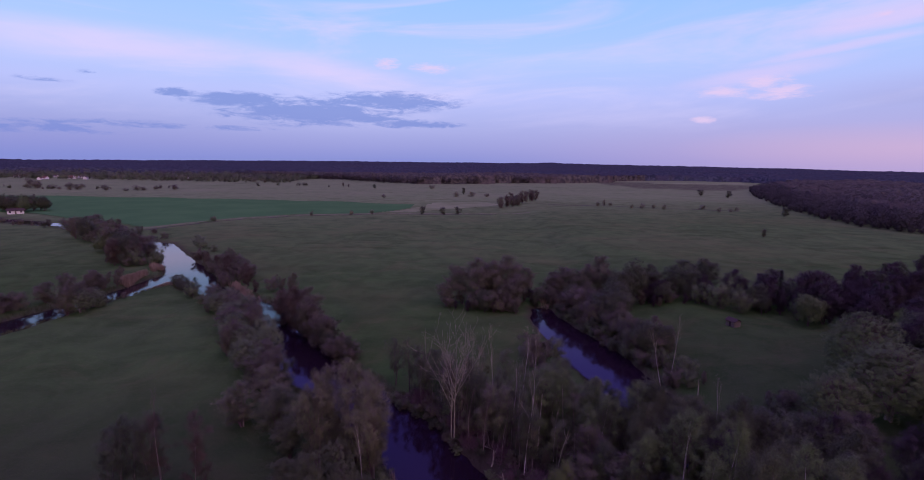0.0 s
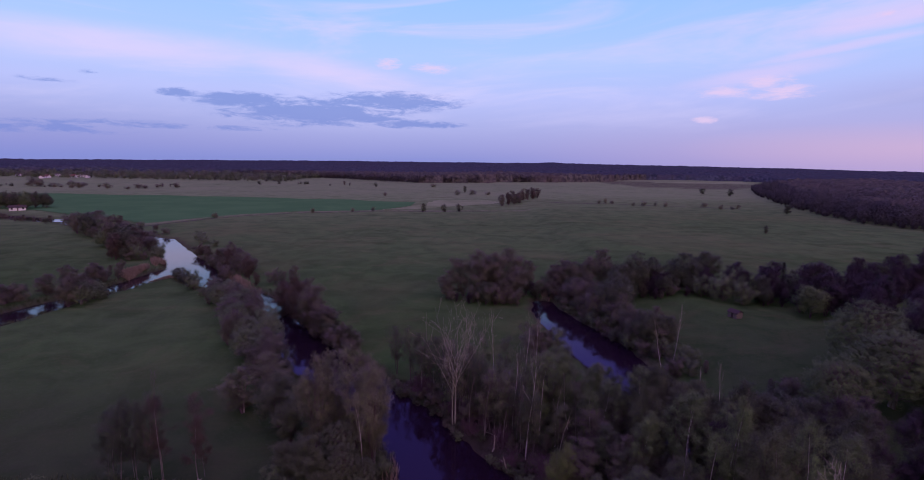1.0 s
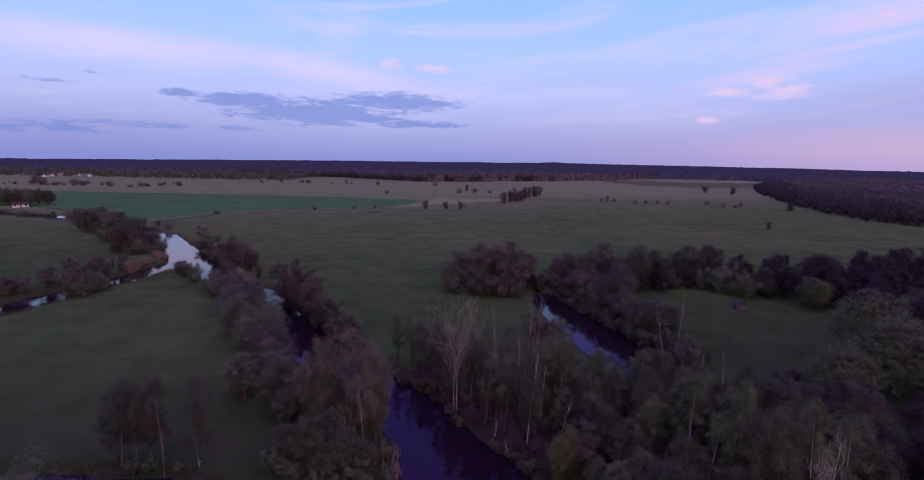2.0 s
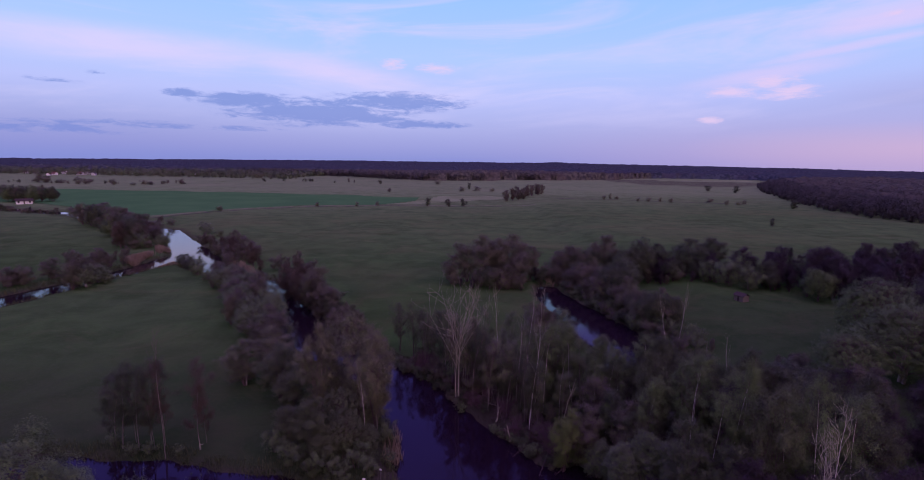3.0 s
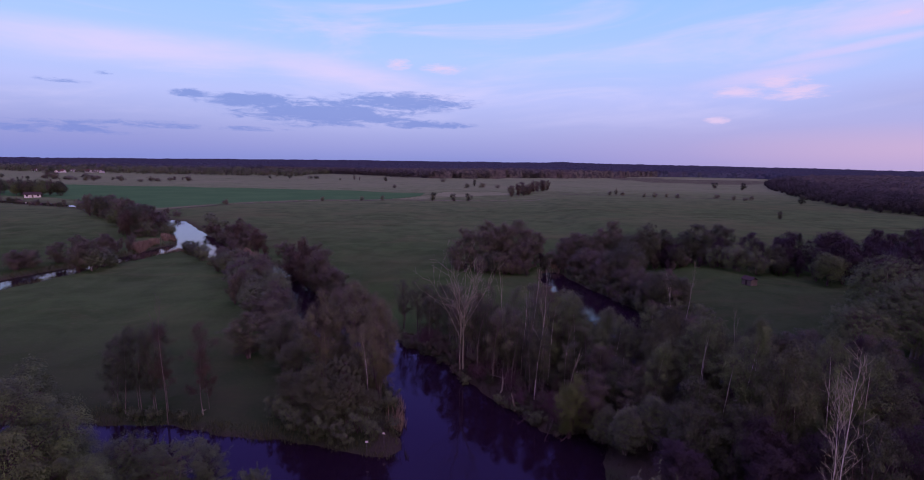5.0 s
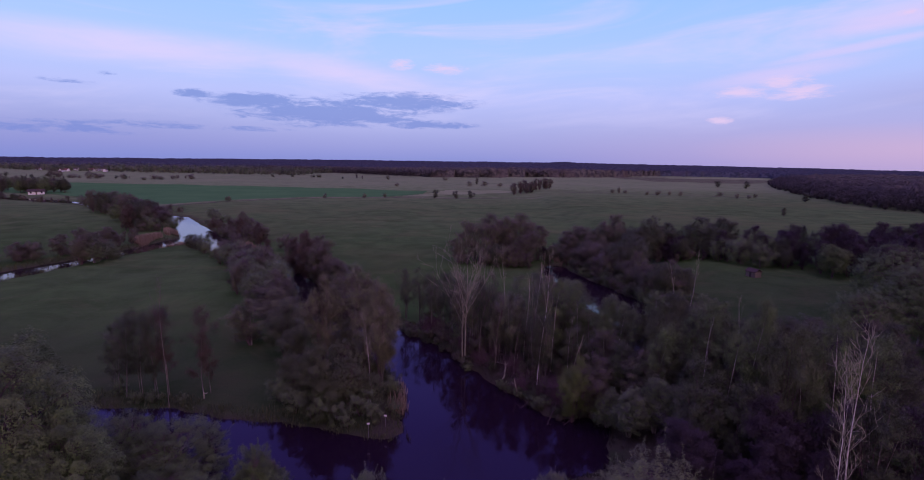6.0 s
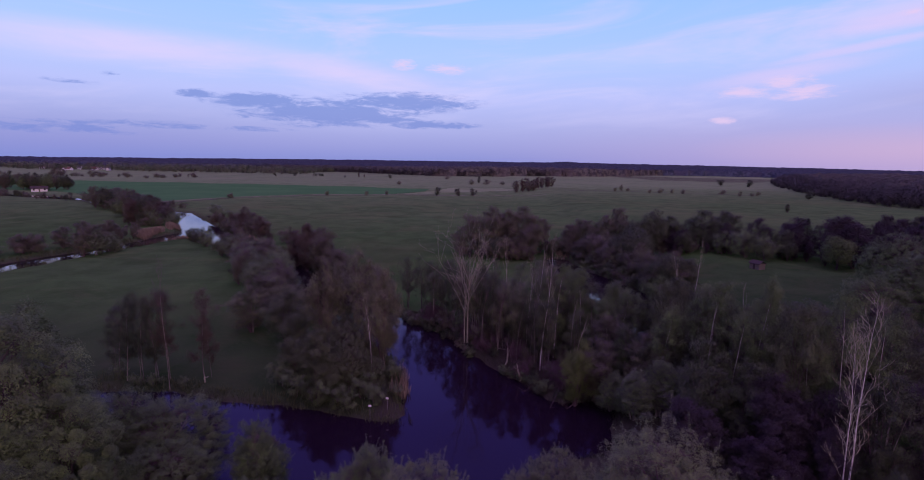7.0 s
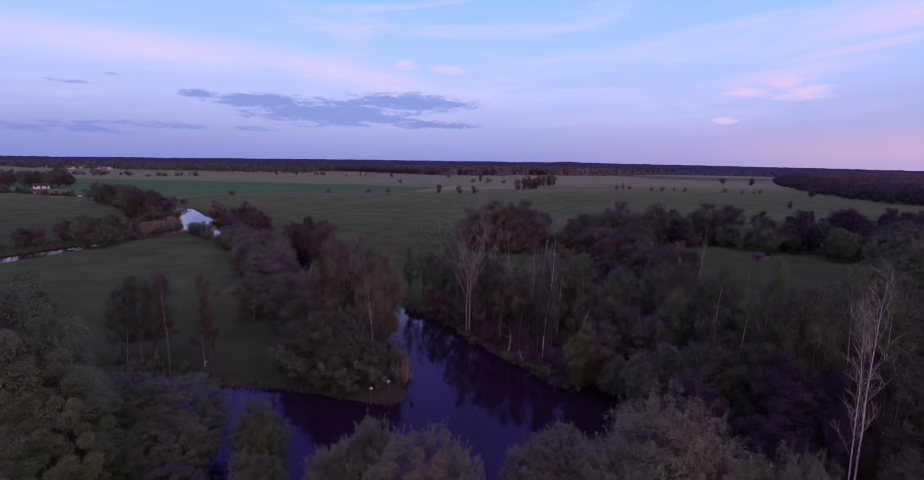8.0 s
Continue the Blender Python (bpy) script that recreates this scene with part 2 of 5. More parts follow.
LEAF_ALDER = leaf_material("alder_buds", (0.087, 0.048, 0.090), (0.157, 0.180, 0.072), (0.098, 0.108, 0.056))
LEAF_RED = leaf_material("reddish_buds", (0.064, 0.044, 0.040), (0.116, 0.086, 0.058), (0.080, 0.072, 0.046))
LEAF_DARK = leaf_material("dark_leaves", (0.036, 0.033, 0.046), (0.100, 0.137, 0.048), (0.069, 0.071, 0.043))
LEAF_YELLOW = leaf_material("yellow_green_leaves", (0.080, 0.104, 0.034), (0.150, 0.196, 0.062), (0.110, 0.134, 0.048))
# darkened alder buds: the thicket's shade is put into this leaf colour
LEAF_SHADED = leaf_material("shaded_buds", (0.030, 0.016, 0.037), (0.066, 0.055, 0.049), (0.047, 0.040, 0.040))
# light put into colour: canopy tops as lit, the wood's edge as shaded
EDGE_SHADED = leaf_material("wood_edge_shaded", (0.045, 0.040, 0.043), (0.083, 0.083, 0.062), (0.062, 0.057, 0.053), 0.5, 0.05, 0.02, 0.12, 0.16)
EDGE_BROWN = leaf_material("wood_edge_brown", (0.062, 0.055, 0.055), (0.115, 0.110, 0.083), (0.085, 0.083, 0.065), 0.5, 0.05, 0.02, 0.12, 0.16)
CANOPY_LIT = leaf_material("wood_canopy", (0.081, 0.078, 0.075), (0.168, 0.174, 0.126), (0.114, 0.126, 0.099), 0.5, 0.05, 0.02, 0.12, 0.16)
NEEDLE = leaf_material("needles", (0.017, 0.027, 0.018), (0.032, 0.043, 0.027), (0.025, 0.027, 0.025))


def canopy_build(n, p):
    """Far woods: crowns of mixed kinds, stands of different age and a few paler breaks. Blue haze is put into the
    colours.
    """
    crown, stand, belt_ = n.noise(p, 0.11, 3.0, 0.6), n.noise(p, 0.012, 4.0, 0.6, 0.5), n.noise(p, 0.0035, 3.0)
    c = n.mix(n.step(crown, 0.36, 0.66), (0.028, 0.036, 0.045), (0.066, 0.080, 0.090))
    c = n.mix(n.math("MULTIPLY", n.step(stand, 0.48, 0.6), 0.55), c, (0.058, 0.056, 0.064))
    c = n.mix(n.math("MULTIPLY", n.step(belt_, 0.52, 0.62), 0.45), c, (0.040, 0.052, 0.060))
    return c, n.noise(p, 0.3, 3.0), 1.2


def mixed_build(n, p):
    """Leafing woods nearer by: brown and olive crowns."""
    crown, stand = n.noise(p, 0.13, 3.0, 0.6), n.noise(p, 0.014, 4.0, 0.6, 0.5)
    c = n.mix(n.step(crown, 0.36, 0.66), (0.040, 0.042, 0.038), (0.100, 0.102, 0.076))
    c = n.mix(n.math("MULTIPLY", n.step(stand, 0.48, 0.6), 0.5), c, (0.080, 0.070, 0.056))
    return c, n.noise(p, 0.3, 3.0), 1.2


WOODS_HAZED = material("hazed_far_canopy", canopy_build, 1.0, 0.0)
WOODS_NEAR = material("leafing_canopy", mixed_build, 1.0, 0.0)
REED = leaf_material("dry_reed", (0.22, 0.18, 0.12), (0.36, 0.29, 0.20), (0.19, 0.145, 0.10))
SEDGE_DULL = leaf_material("dull_sedge", (0.030, 0.026, 0.022), (0.056, 0.056, 0.034), (0.044, 0.040, 0.028))
SEDGE = leaf_material("sedge", (0.058, 0.087, 0.033), (0.090, 0.114, 0.045), (0.106, 0.102, 0.056))


# ---- mesh helpers ----
def quads_mesh(name, verts, faces):
    """A mesh from an (n, 3) array of places and an (m, 4) array of corners."""
    verts, faces = np.asarray(verts, np.float32), np.asarray(faces, np.int32)
    me = bpy.data.meshes.new(name)
    me.vertices.add(len(verts))
    me.vertices.foreach_set("co", verts.ravel())
    me.loops.add(faces.size)
    me.loops.foreach_set("vertex_index", faces.ravel())
    me.polygons.add(len(faces))
    me.polygons.foreach_set("loop_start", np.arange(0, faces.size, faces.shape[1], dtype=np.int32))
    me.update(calc_edges=True)
    return me


def part(name, data, mat, parent=None, label=""):
    """One mesh object, from a bmesh or a mesh, under a thing or a part."""
    if isinstance(data, bmesh.types.BMesh):
        me = bpy.data.meshes.new(name)
        data.to_mesh(me)
        data.free()
        data = me
    if mat and not data.materials:
        data.materials.append(mat)
    ob = new(name, data)
    ob.parent = parent
    return tagged(ob, label)


def box(bm, x0, x1, y0, y1, z0, z1, bevel=0.0):
    r = bmesh.ops.create_cube(bm, size=1.0, matrix=Matrix.Translation(((x0 + x1) / 2, (y0 + y1) / 2, (z0 + z1) / 2)) @ Matrix.Diagonal((x1 - x0, y1 - y0, z1 - z0, 1)))
    if bevel:
        bmesh.ops.bevel(bm, geom=list({e for v in r["verts"] for e in v.link_edges}), offset=bevel, segments=1, affect="EDGES")
    return bm


# ---- the lie of the land ----
# rivers: x, y and half width along the middle of the water; z of the water is 0
RIVERS = [
    [(-470, 430, 6), (-360, 366, 6), (-300, 344, 6), (-262, 330, 4.5), (-220, 300, 6), (-182, 272, 6), (-159, 262, 5.5), (-139, 236, 6), (-117, 206.5, 7.6), (-100, 184.5, 7), (-84, 167, 4),
     (-63, 151, 4.6), (-48, 129, 4.4), (-34, 108, 6.2), (-17.5, 89, 5.6), (-8, 77.5, 5.0), (-2.5, 66, 6.8), (2, 56, 8.5), (2, 49, 8)],
    [(-109, 196, 7), (-112, 183, 6.5), (-114, 173, 5), (-116, 160, 4.2), (-119.5, 146, 4.6), (-122.5, 130, 6), (-128, 114, 7), (-130, 92, 7), (-112, 66, 7), (-84, 54, 8), (-60, 51, 8.5), (-40, 51, 8.5), (-22, 48.5, 8), (-6, 46, 7.5), (10, 54.5, 5.5), (15, 58, 2.5)],
    [(25, 152, 2.8), (26.5, 138, 5.0), (30.8, 120, 6.8), (34.2, 105, 6.4), (35, 92, 7.2), (36, 80, 5.5), (34.5, 74, 2)],
]


def shore(x, y):
    """Metres from the water's edge (minus: in the water)."""
    x, y = np.asarray(x, float), np.asarray(y, float)
    best = np.full(x.shape, 1e9)
    for line in RIVERS:
        for (ax, ay, ar), (bx, by, br) in zip(line, line[1:]):
            dx, dy = bx - ax, by - ay
            f = np.clip(((x - ax) * dx + (y - ay) * dy) / (dx * dx + dy * dy), 0, 1)
            best = np.minimum(best, np.hypot(x - ax - f * dx, y - ay - f * dy) - (ar + f * (br - ar)))
    wob = 0.9 * np.sin(x * 0.41 + 1.3 * np.sin(y * 0.23)) + 0.7 * np.sin(y * 0.53 + x * 0.17) + 0.4 * np.sin(x * 1.1 - y * 0.9)
    return best + wob * 0.4


def land(x, y):
    """Height of the ground."""
    x, y = np.asarray(x, float), np.asarray(y, float)
    d = shore(x, y)
    s = np.clip(d / 2.6, 0, 1)
    roll = 0.16 * np.sin(x * 0.09 + 0.7 * np.sin(y * 0.05)) + 0.14 * np.sin(y * 0.07 + x * 0.021) + 0.05 * np.sin(x * 0.6) * np.sin(y * 0.5)
    z = np.where(d < 0, np.maximum(-0.15 + d * 0.35, -1.4), -0.15 + (1.0 + roll) * s * s * (3 - 2 * s))
    far = np.clip((np.hypot(x, y) - 1500) / 3400, 0, 1)
    aside = np.clip((np.abs(np.degrees(np.arctan2(x, np.maximum(y, 1.0))) - 2) - 10) / 32, 0, 1)
    e = np.clip((x - 46) / 22, 0, 1) * np.clip((y - 40) / 50, 0, 1)
    return z + (11 - np.where(x < 0, 16, 28) * aside ** 1.4) * far * far + 2.8 * e * e * (3 - 2 * e) * (1 - 0.5 * np.clip((y - 200) / 300, 0, 1))


def spaced(lo, hi, near_lo, near_hi, step, grow_by):
    mid = list(np.arange(near_lo, near_hi + step / 2, step))
    s, v, up = step, near_hi, []
    while v < hi:
        s *= grow_by
        v += s
        up.append(min(v, hi))
    s, v, down = step, near_lo, []
    while v > lo:
        s *= grow_by
        v -= s
        down.append(max(v, lo))
    return np.array(down[::-1] + mid + up)


def inside(x, y, poly):
    """Whether places lie in a polygon."""
    hit = np.zeros(np.shape(x), bool)
    for (ax, ay), (bx, by) in zip(poly, poly[1:] + poly[:1]):
        if ay != by:
            hit ^= ((ay > y) != (by > y)) & (x < (bx - ax) * (y - ay) / (by - ay) + ax)
    return hit


gx, gy = spaced(-4900, 4900, -150, 62, 1.5, 1.07), spaced(-4900, 4900, 26, 215, 1.5, 1.05)
GX, GY = np.meshgrid(gx, gy)
gz = land(GX, GY)
idx = np.arange(GX.size).reshape(GX.shape)
ground_me = quads_mesh("ground", np.stack([GX, GY, gz], -1).reshape(-1, 3), np.stack([idx[:-1, :-1], idx[:-1, 1:], idx[1:, 1:], idx[1:, :-1]], -1).reshape(-1, 4))
ground_me.polygons.foreach_set("use_smooth", np.ones(len(ground_me.polygons), bool))
HEATH = [(300, 1010), (314, 900), (420, 840), (500, 880), (620, 1000), (520, 1180), (300, 1180)]
cover = np.ones((GX.size, 4), np.float32)
sh = shore(GX, GY)
# red: grass paler with distance; green: browner banks, tongue, hut and near meadow
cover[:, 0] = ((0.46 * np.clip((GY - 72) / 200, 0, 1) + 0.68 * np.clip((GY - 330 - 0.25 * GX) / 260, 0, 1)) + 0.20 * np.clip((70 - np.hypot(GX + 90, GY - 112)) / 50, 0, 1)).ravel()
cover[:, 1] = np.maximum(np.clip(1 - sh / 3.2, 0, 1), np.maximum(np.maximum(0.85 * ((GX > -11) & (GX < 46) & (GY < 94) & (GY > 20)), 0.25 * np.clip((GX - 40) / 12, 0, 1) * np.clip((128 - GX) / 20, 0, 1) * np.clip((GY - 40) / 20, 0, 1) * np.clip((150 - GY) / 40, 0, 1)), 0.42 * (GX < -8) * np.clip((104 - GY) / 40, 0, 1))).ravel()
cover[:, 2] = (inside(GX, GY, HEATH) * 0.9 + 0.55 * np.clip(1 - np.hypot((GX - 110) / 60, (GY - 520) / 14), 0, 1)).ravel()
cover[:, 3] = (0.6 * np.clip((GY - 545) / 120, 0, 1)).ravel()
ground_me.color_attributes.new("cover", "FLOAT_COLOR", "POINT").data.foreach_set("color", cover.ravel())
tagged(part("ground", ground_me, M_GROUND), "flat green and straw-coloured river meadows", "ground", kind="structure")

wx, wy = np.linspace(-460, 80, 55), np.linspace(20, 470, 46)
WX, WY = np.meshgrid(wx, wy)
wi = np.arange(WX.size).reshape(WX.shape)
tagged(part("water", quads_mesh("water", np.stack([WX, WY, 0 * WX], -1).reshape(-1, 3), np.stack([wi[:-1, :-1], wi[:-1, 1:], wi[1:, 1:], wi[1:, :-1]], -1).reshape(-1, 4)), M_WATER),
       "dark still river water mirroring the evening sky", "river", kind="structure")


def sheet(name, outline, mat, label, lift, cell=12.0):
    """A field lying on the ground, cut from a fine grid with a slightly ragged edge."""
    xs, ys = [p[0] for p in outline], [p[1] for p in outline]
    X, Y = np.meshgrid(np.arange(min(xs), max(xs) + cell, cell), np.arange(min(ys), max(ys) + cell, cell))
    J = inside(X + 3 * np.sin(Y * 0.05), Y + 3 * np.sin(X * 0.06), outline)
    I = np.arange(X.size).reshape(X.shape)
    keep = J[:-1, :-1] & J[:-1, 1:] & J[1:, 1:] & J[1:, :-1]
    F = np.stack([I[:-1, :-1], I[:-1, 1:], I[1:, 1:], I[1:, :-1]], -1)[keep]
    return tagged(part(name, quads_mesh(name, np.stack([X, Y, land(X, Y) + lift], -1).reshape(-1, 3), F), mat), label, "field", kind="structure")


FIELD = [(-640, 505), (-560, 470), (-300, 372), (-205, 318), (-183, 352), (-168, 382), (-140, 400), (-75, 425), (-52, 470), (-45, 518), (-140, 545), (-300, 560), (-470, 572), (-640, 560)]
sheet("crop_field", FIELD, M_CROP, "bright green field of young crop", 0.25, 3.0)
PALE = [(400, 1075), (600, 1090), (660, 1130), (655, 1215), (520, 1180), (420, 1150)]
M_STUBBLE = material("stubble", lambda n, p: (n.mix(n.step(n.noise(p, 0.02, 5.0), 0.35, 0.65), (0.205, 0.256, 0.128), (0.150, 0.200, 0.088)), n.noise(p, 2.0), 0.1), 1.0, 0.0)
sheet("stubble_field", PALE, M_STUBBLE, "pale stubble field beside the far woods", 0.3, 12.0)


SAND = [(-336, 391), (-329, 400), (-334, 418), (-342, 427), (-350, 424), (-345, 410), (-342, 398)]
M_SAND = material("river_sand", lambda n, p: (n.mix(n.step(n.noise(p, 0.2, 5.0), 0.35, 0.65), (0.34, 0.32, 0.24), (0.25, 0.24, 0.17)), n.noise(p, 3.0), 0.05), 1.0, 0.0)
sheet("sand_bank", SAND, M_SAND, "patch of bare pale sand by the river trees", 0.15, 1.5)
BANK = [(-92, 436), (-62, 455), (-38, 500), (-30, 545), (28, 560), (52, 535), (20, 500), (-12, 470), (-40, 440)]
sheet("dry_bank", BANK, M_STUBBLE, "pale straw-coloured dry grass beside the field", 0.12, 4.0)


def strip(name, line, width, mat, label, lift):
    """A verge or ditch bank running along a line, with a low crown."""
    pts = []
    for (ax, ay), (bx, by) in zip(line, line[1:]):
        k = max(2, int(math.hypot(bx - ax, by - ay) / 4))
        pts += [(ax + (bx - ax) * i / k, ay + (by - ay) * i / k) for i in range(k)]
    p = np.array(pts + [line[-1]], float)
    t = np.gradient(p, axis=0)
    t /= np.linalg.norm(t, axis=1, keepdims=True)
    nrm = np.stack([-t[:, 1], t[:, 0]], 1)
    wob = (1 + 0.35 * np.sin(np.arange(len(p)) * 0.9) + 0.25 * np.sin(np.arange(len(p)) * 0.37))[:, None] * width
    cols = []
    for f, h in ((-0.5, -0.1), (-0.25, lift), (0.25, lift), (0.5, -0.1)):
        q = p + nrm * wob * f
        cols.append(np.column_stack([q, land(q[:, 0], q[:, 1]) + h]))
    v = np.stack(cols, 1)
    i = np.arange(v.shape[0] * 4).reshape(-1, 4)
    f = np.concatenate([np.stack([i[:-1, c], i[:-1, c + 1], i[1:, c + 1], i[1:, c]], -1) for c in range(3)])
    return tagged(part(name, quads_mesh(name, v.reshape(-1, 3), f), mat), label, "verge", kind="structure")


strip("field_verge", [(-207, 314), (-184, 352), (-168, 384), (-140, 401), (-75, 426), (-30, 432), (60, 442)], 7.0, M_TRACK, "pale grassy verge along the field ditch", 0.35)
strip("ditch", [(-200, 308), (-178, 350), (-163, 378), (-137, 395), (-74, 420), (-28, 426), (30, 430)], 2.2, M_SOIL, "dark wet ditch along the field", 0.12)
strip("ditch", [(90, 520), (140, 514), (200, 494), (262, 472)], 2.5, M_SOIL, "dark ditch across the dry meadow", 0.12)


# ---- trees ----
class Wood:
    """Gathers the tubes of a tree."""

    def __init__(self):
        self.v, self.f, self.n = [], [], 0

    def tube(self, p, r, k):
        p, r = np.asarray(p, float), np.asarray(r, float)
        t = np.gradient(p, axis=0)
        t /= np.maximum(np.linalg.norm(t, axis=1, keepdims=True), 1e-6)
        side = np.cross(t, (0.31, 0.95, 0.05))
        side /= np.maximum(np.linalg.norm(side, axis=1, keepdims=True), 1e-6)
        up = np.cross(t, side)
        a = np.arange(k) * 2 * math.pi / k
        ring = p[:, None] + r[:, None, None] * (np.cos(a)[None, :, None] * side[:, None] + np.sin(a)[None, :, None] * up[:, None])
        i = self.n + np.arange(len(p) * k).reshape(len(p), k)
        j = np.roll(i, -1, axis=1)
        self.v.append(ring.reshape(-1, 3))
        self.f.append(np.stack([i[:-1], j[:-1], j[1:], i[1:]], -1).reshape(-1, 4))
        self.n += len(p) * k

    def mesh(self, name, dome=None):
        v = np.concatenate(self.v)
        if dome is not None:
            # keep the wood inside the leafing dome
            mid, half = dome
            rho = np.linalg.norm((v - mid) / half, axis=1)
            pull = np.where((rho > 0.78) & (v[:, 2] > mid[2] - 0.5 * half[2]), (0.78 + 0.06 * np.tanh((rho - 0.78) / 0.4)) / np.maximum(rho, 0.1), 1.0)
            v = mid + (v - mid) * pull[:, None]
        me = quads_mesh(name, v, np.concatenate(self.f))
        me.polygons.foreach_set("use_smooth", np.ones(len(me.polygons), bool))
        return me


def leaf_mesh(name, rng, spots, per, size, clump, slim=0.55, flat=0.0, heart=None, grain=0.0, corners=4):
    """Small pointed leaves or leaf clusters scattered round the twigs, turned outwards from the crown's heart."""
    c = np.repeat(np.asarray(spots), per, axis=0)
    c = c + rng.normal(0, clump, c.shape)
    n = len(c)
    out = c - (0, 0, np.percentile(c[:, 2], 35)) if heart is None else c - heart
    out = out / np.maximum(np.linalg.norm(out, axis=1, keepdims=True), 0.1) + (0, 0, 0.35) + rng.normal(0, 0.3, (n, 3))
    a = np.cross(out, rng.normal(size=(n, 3)))
    a[:, 2] *= 1 - flat
    a = a / np.maximum(np.linalg.norm(a, axis=1, keepdims=True), 1e-6) + (0, 0, grain)
    a /= np.maximum(np.linalg.norm(a, axis=1, keepdims=True), 1e-6)
    b = np.cross(a, out)
    b /= np.maximum(np.linalg.norm(b, axis=1, keepdims=True), 1e-6)
    s = size * rng.uniform(0.6, 1.4, (n, 1))
    v = np.stack([c - a * s * 0.5, c + b * s * slim * 0.5, c + a * s * 0.5, c - b * s * slim * 0.5], 1)
    if corners == 3:
        v = np.stack([c - a * s * 0.5 - b * s * slim * 0.4, c - a * s * 0.4 + b * s * slim * 0.6, c + a * s * 0.6], 1)
    return quads_mesh(name, v.reshape(-1, 3), np.arange(n * corners).reshape(-1, corners))


KINDS = {
    # height, stems, stem spread, first limb, limbs, limb angle from upright, limb length, droop, side branches, twigs, leaf area in square metres, slimness of the leaves
    "alder": dict(h=14, stems=5, open=0.15, base=0.05, limbs=15, ang=40, reach=0.21, droop=-0.02, subs=5, twigs=5, area=260, slim=0.24, r=0.16, shape="egg", twig=1.0, lobe=0, grain=0.8),
    "thin_alder": dict(h=13, stems=5, open=0.13, base=0.30, limbs=13, ang=42, reach=0.24, droop=0.0, subs=5, twigs=5, area=80, slim=0.2, r=0.11, shape="egg", twig=1.0, lobe=0, grain=0.8),
    "slim_alder": dict(h=13, stems=1, open=0.05, base=0.22, limbs=17, ang=44, reach=0.20, droop=0.0, subs=5, twigs=5, area=62, slim=0.3, r=0.09, shape="egg", twig=1.0, lobe=0, grain=0.6),
    "willow": dict(h=15, stems=2, open=0.16, base=0.10, limbs=20, ang=52, reach=0.30, droop=0.20, subs=7, twigs=5, area=380, slim=0.38, r=0.26, shape="round", twig=1.1, lobe=0.034, puff=(1.0, 1.0, 1.0), grain=0, dome=(0.36, 0.48), tufts=330, shoots=0.16, bulge=0.18),
    "leafy": dict(h=13, stems=2, open=0.14, base=0.10, limbs=18, ang=55, reach=0.34, droop=0.05, subs=7, twigs=5, area=370, slim=0.5, r=0.24, shape="round", twig=0.9, lobe=0.052, puff=(1, 1, 0.85), grain=0, dome=(0.38, 0.47), tufts=150),
    "birch": dict(h=16, stems=1, open=0.03, base=0.22, limbs=20, ang=42, reach=0.19, droop=0.22, subs=5, twigs=5, area=130, slim=0.45, r=0.12, shape="egg", twig=0.9, lobe=0, grain=-0.5),
    "bare_birch": dict(h=17, stems=1, open=0.04, base=0.48, limbs=7, ang=28, reach=0.20, droop=-0.12, subs=3, twigs=2, bend=0.055, area=0, slim=0.5, r=0.13, shape="egg", twig=1.1),
    "fan": dict(h=18, stems=2, open=0.09, base=0.52, limbs=8, ang=34, reach=0.50, droop=-0.04, subs=6, twigs=2, rise=0.045, crowned=0.97, short=0.62, area=0, slim=0.5, r=0.15, shape="vase", twig=1.3),
    "dead_birch": dict(h=18, stems=2, open=0.05, base=0.30, limbs=16, ang=26, reach=0.13, droop=-0.14, subs=3, twigs=3, area=0, slim=0.5, r=0.085, shape="egg", twig=0.9),
    "sapling": dict(h=12, stems=1, open=0.07, base=0.30, limbs=15, ang=34, reach=0.15, droop=0.0, subs=4, twigs=4, area=34, slim=0.4, r=0.05, shape="egg", twig=0.8, lobe=0, grain=0.2),
    "brushwood": dict(h=4, stems=6, open=0.6, base=0.12, limbs=7, ang=48, reach=0.36, droop=0.03, subs=5, twigs=3, area=0, slim=0.5, r=0.045, shape="round", twig=0.8),
    "shrub": dict(h=5, stems=5, open=0.45, base=0.08, limbs=7, ang=45, reach=0.34, droop=0.0, subs=4, twigs=4, area=62, slim=0.35, r=0.06, shape="round", twig=0.6, lobe=0, grain=0.4),
    "upright": dict(h=11, stems=4, open=0.16, base=0.10, limbs=15, ang=26, reach=0.20, droop=-0.12, subs=6, twigs=4, area=260, slim=0.32, r=0.12, shape="egg", twig=0.8, lobe=0.045, puff=(0.8, 0.8, 1.6), grain=0.7, dome=(0.24, 0.5), tufts=200, shoots=0.2),
}
LEAVES = {0: 110000, 1: 26000, 2: 15000, 3: 2500}     # leaves of one crown: near, middle, far and distant trees


def profile(shape, f):
    """Reach of the limbs along the stem, f from the first limb to the tip."""
    if shape == "egg":
        return 0.35 + 0.9 * math.sin(math.pi * min(1, f * 0.8 + 0.16)) ** 1.1
    if shape == "vase":
        return 1.05 - 0.4 * f
    return 0.45 + 0.75 * math.sqrt(max(0, 1 - (1.5 * f - 0.62) ** 2))


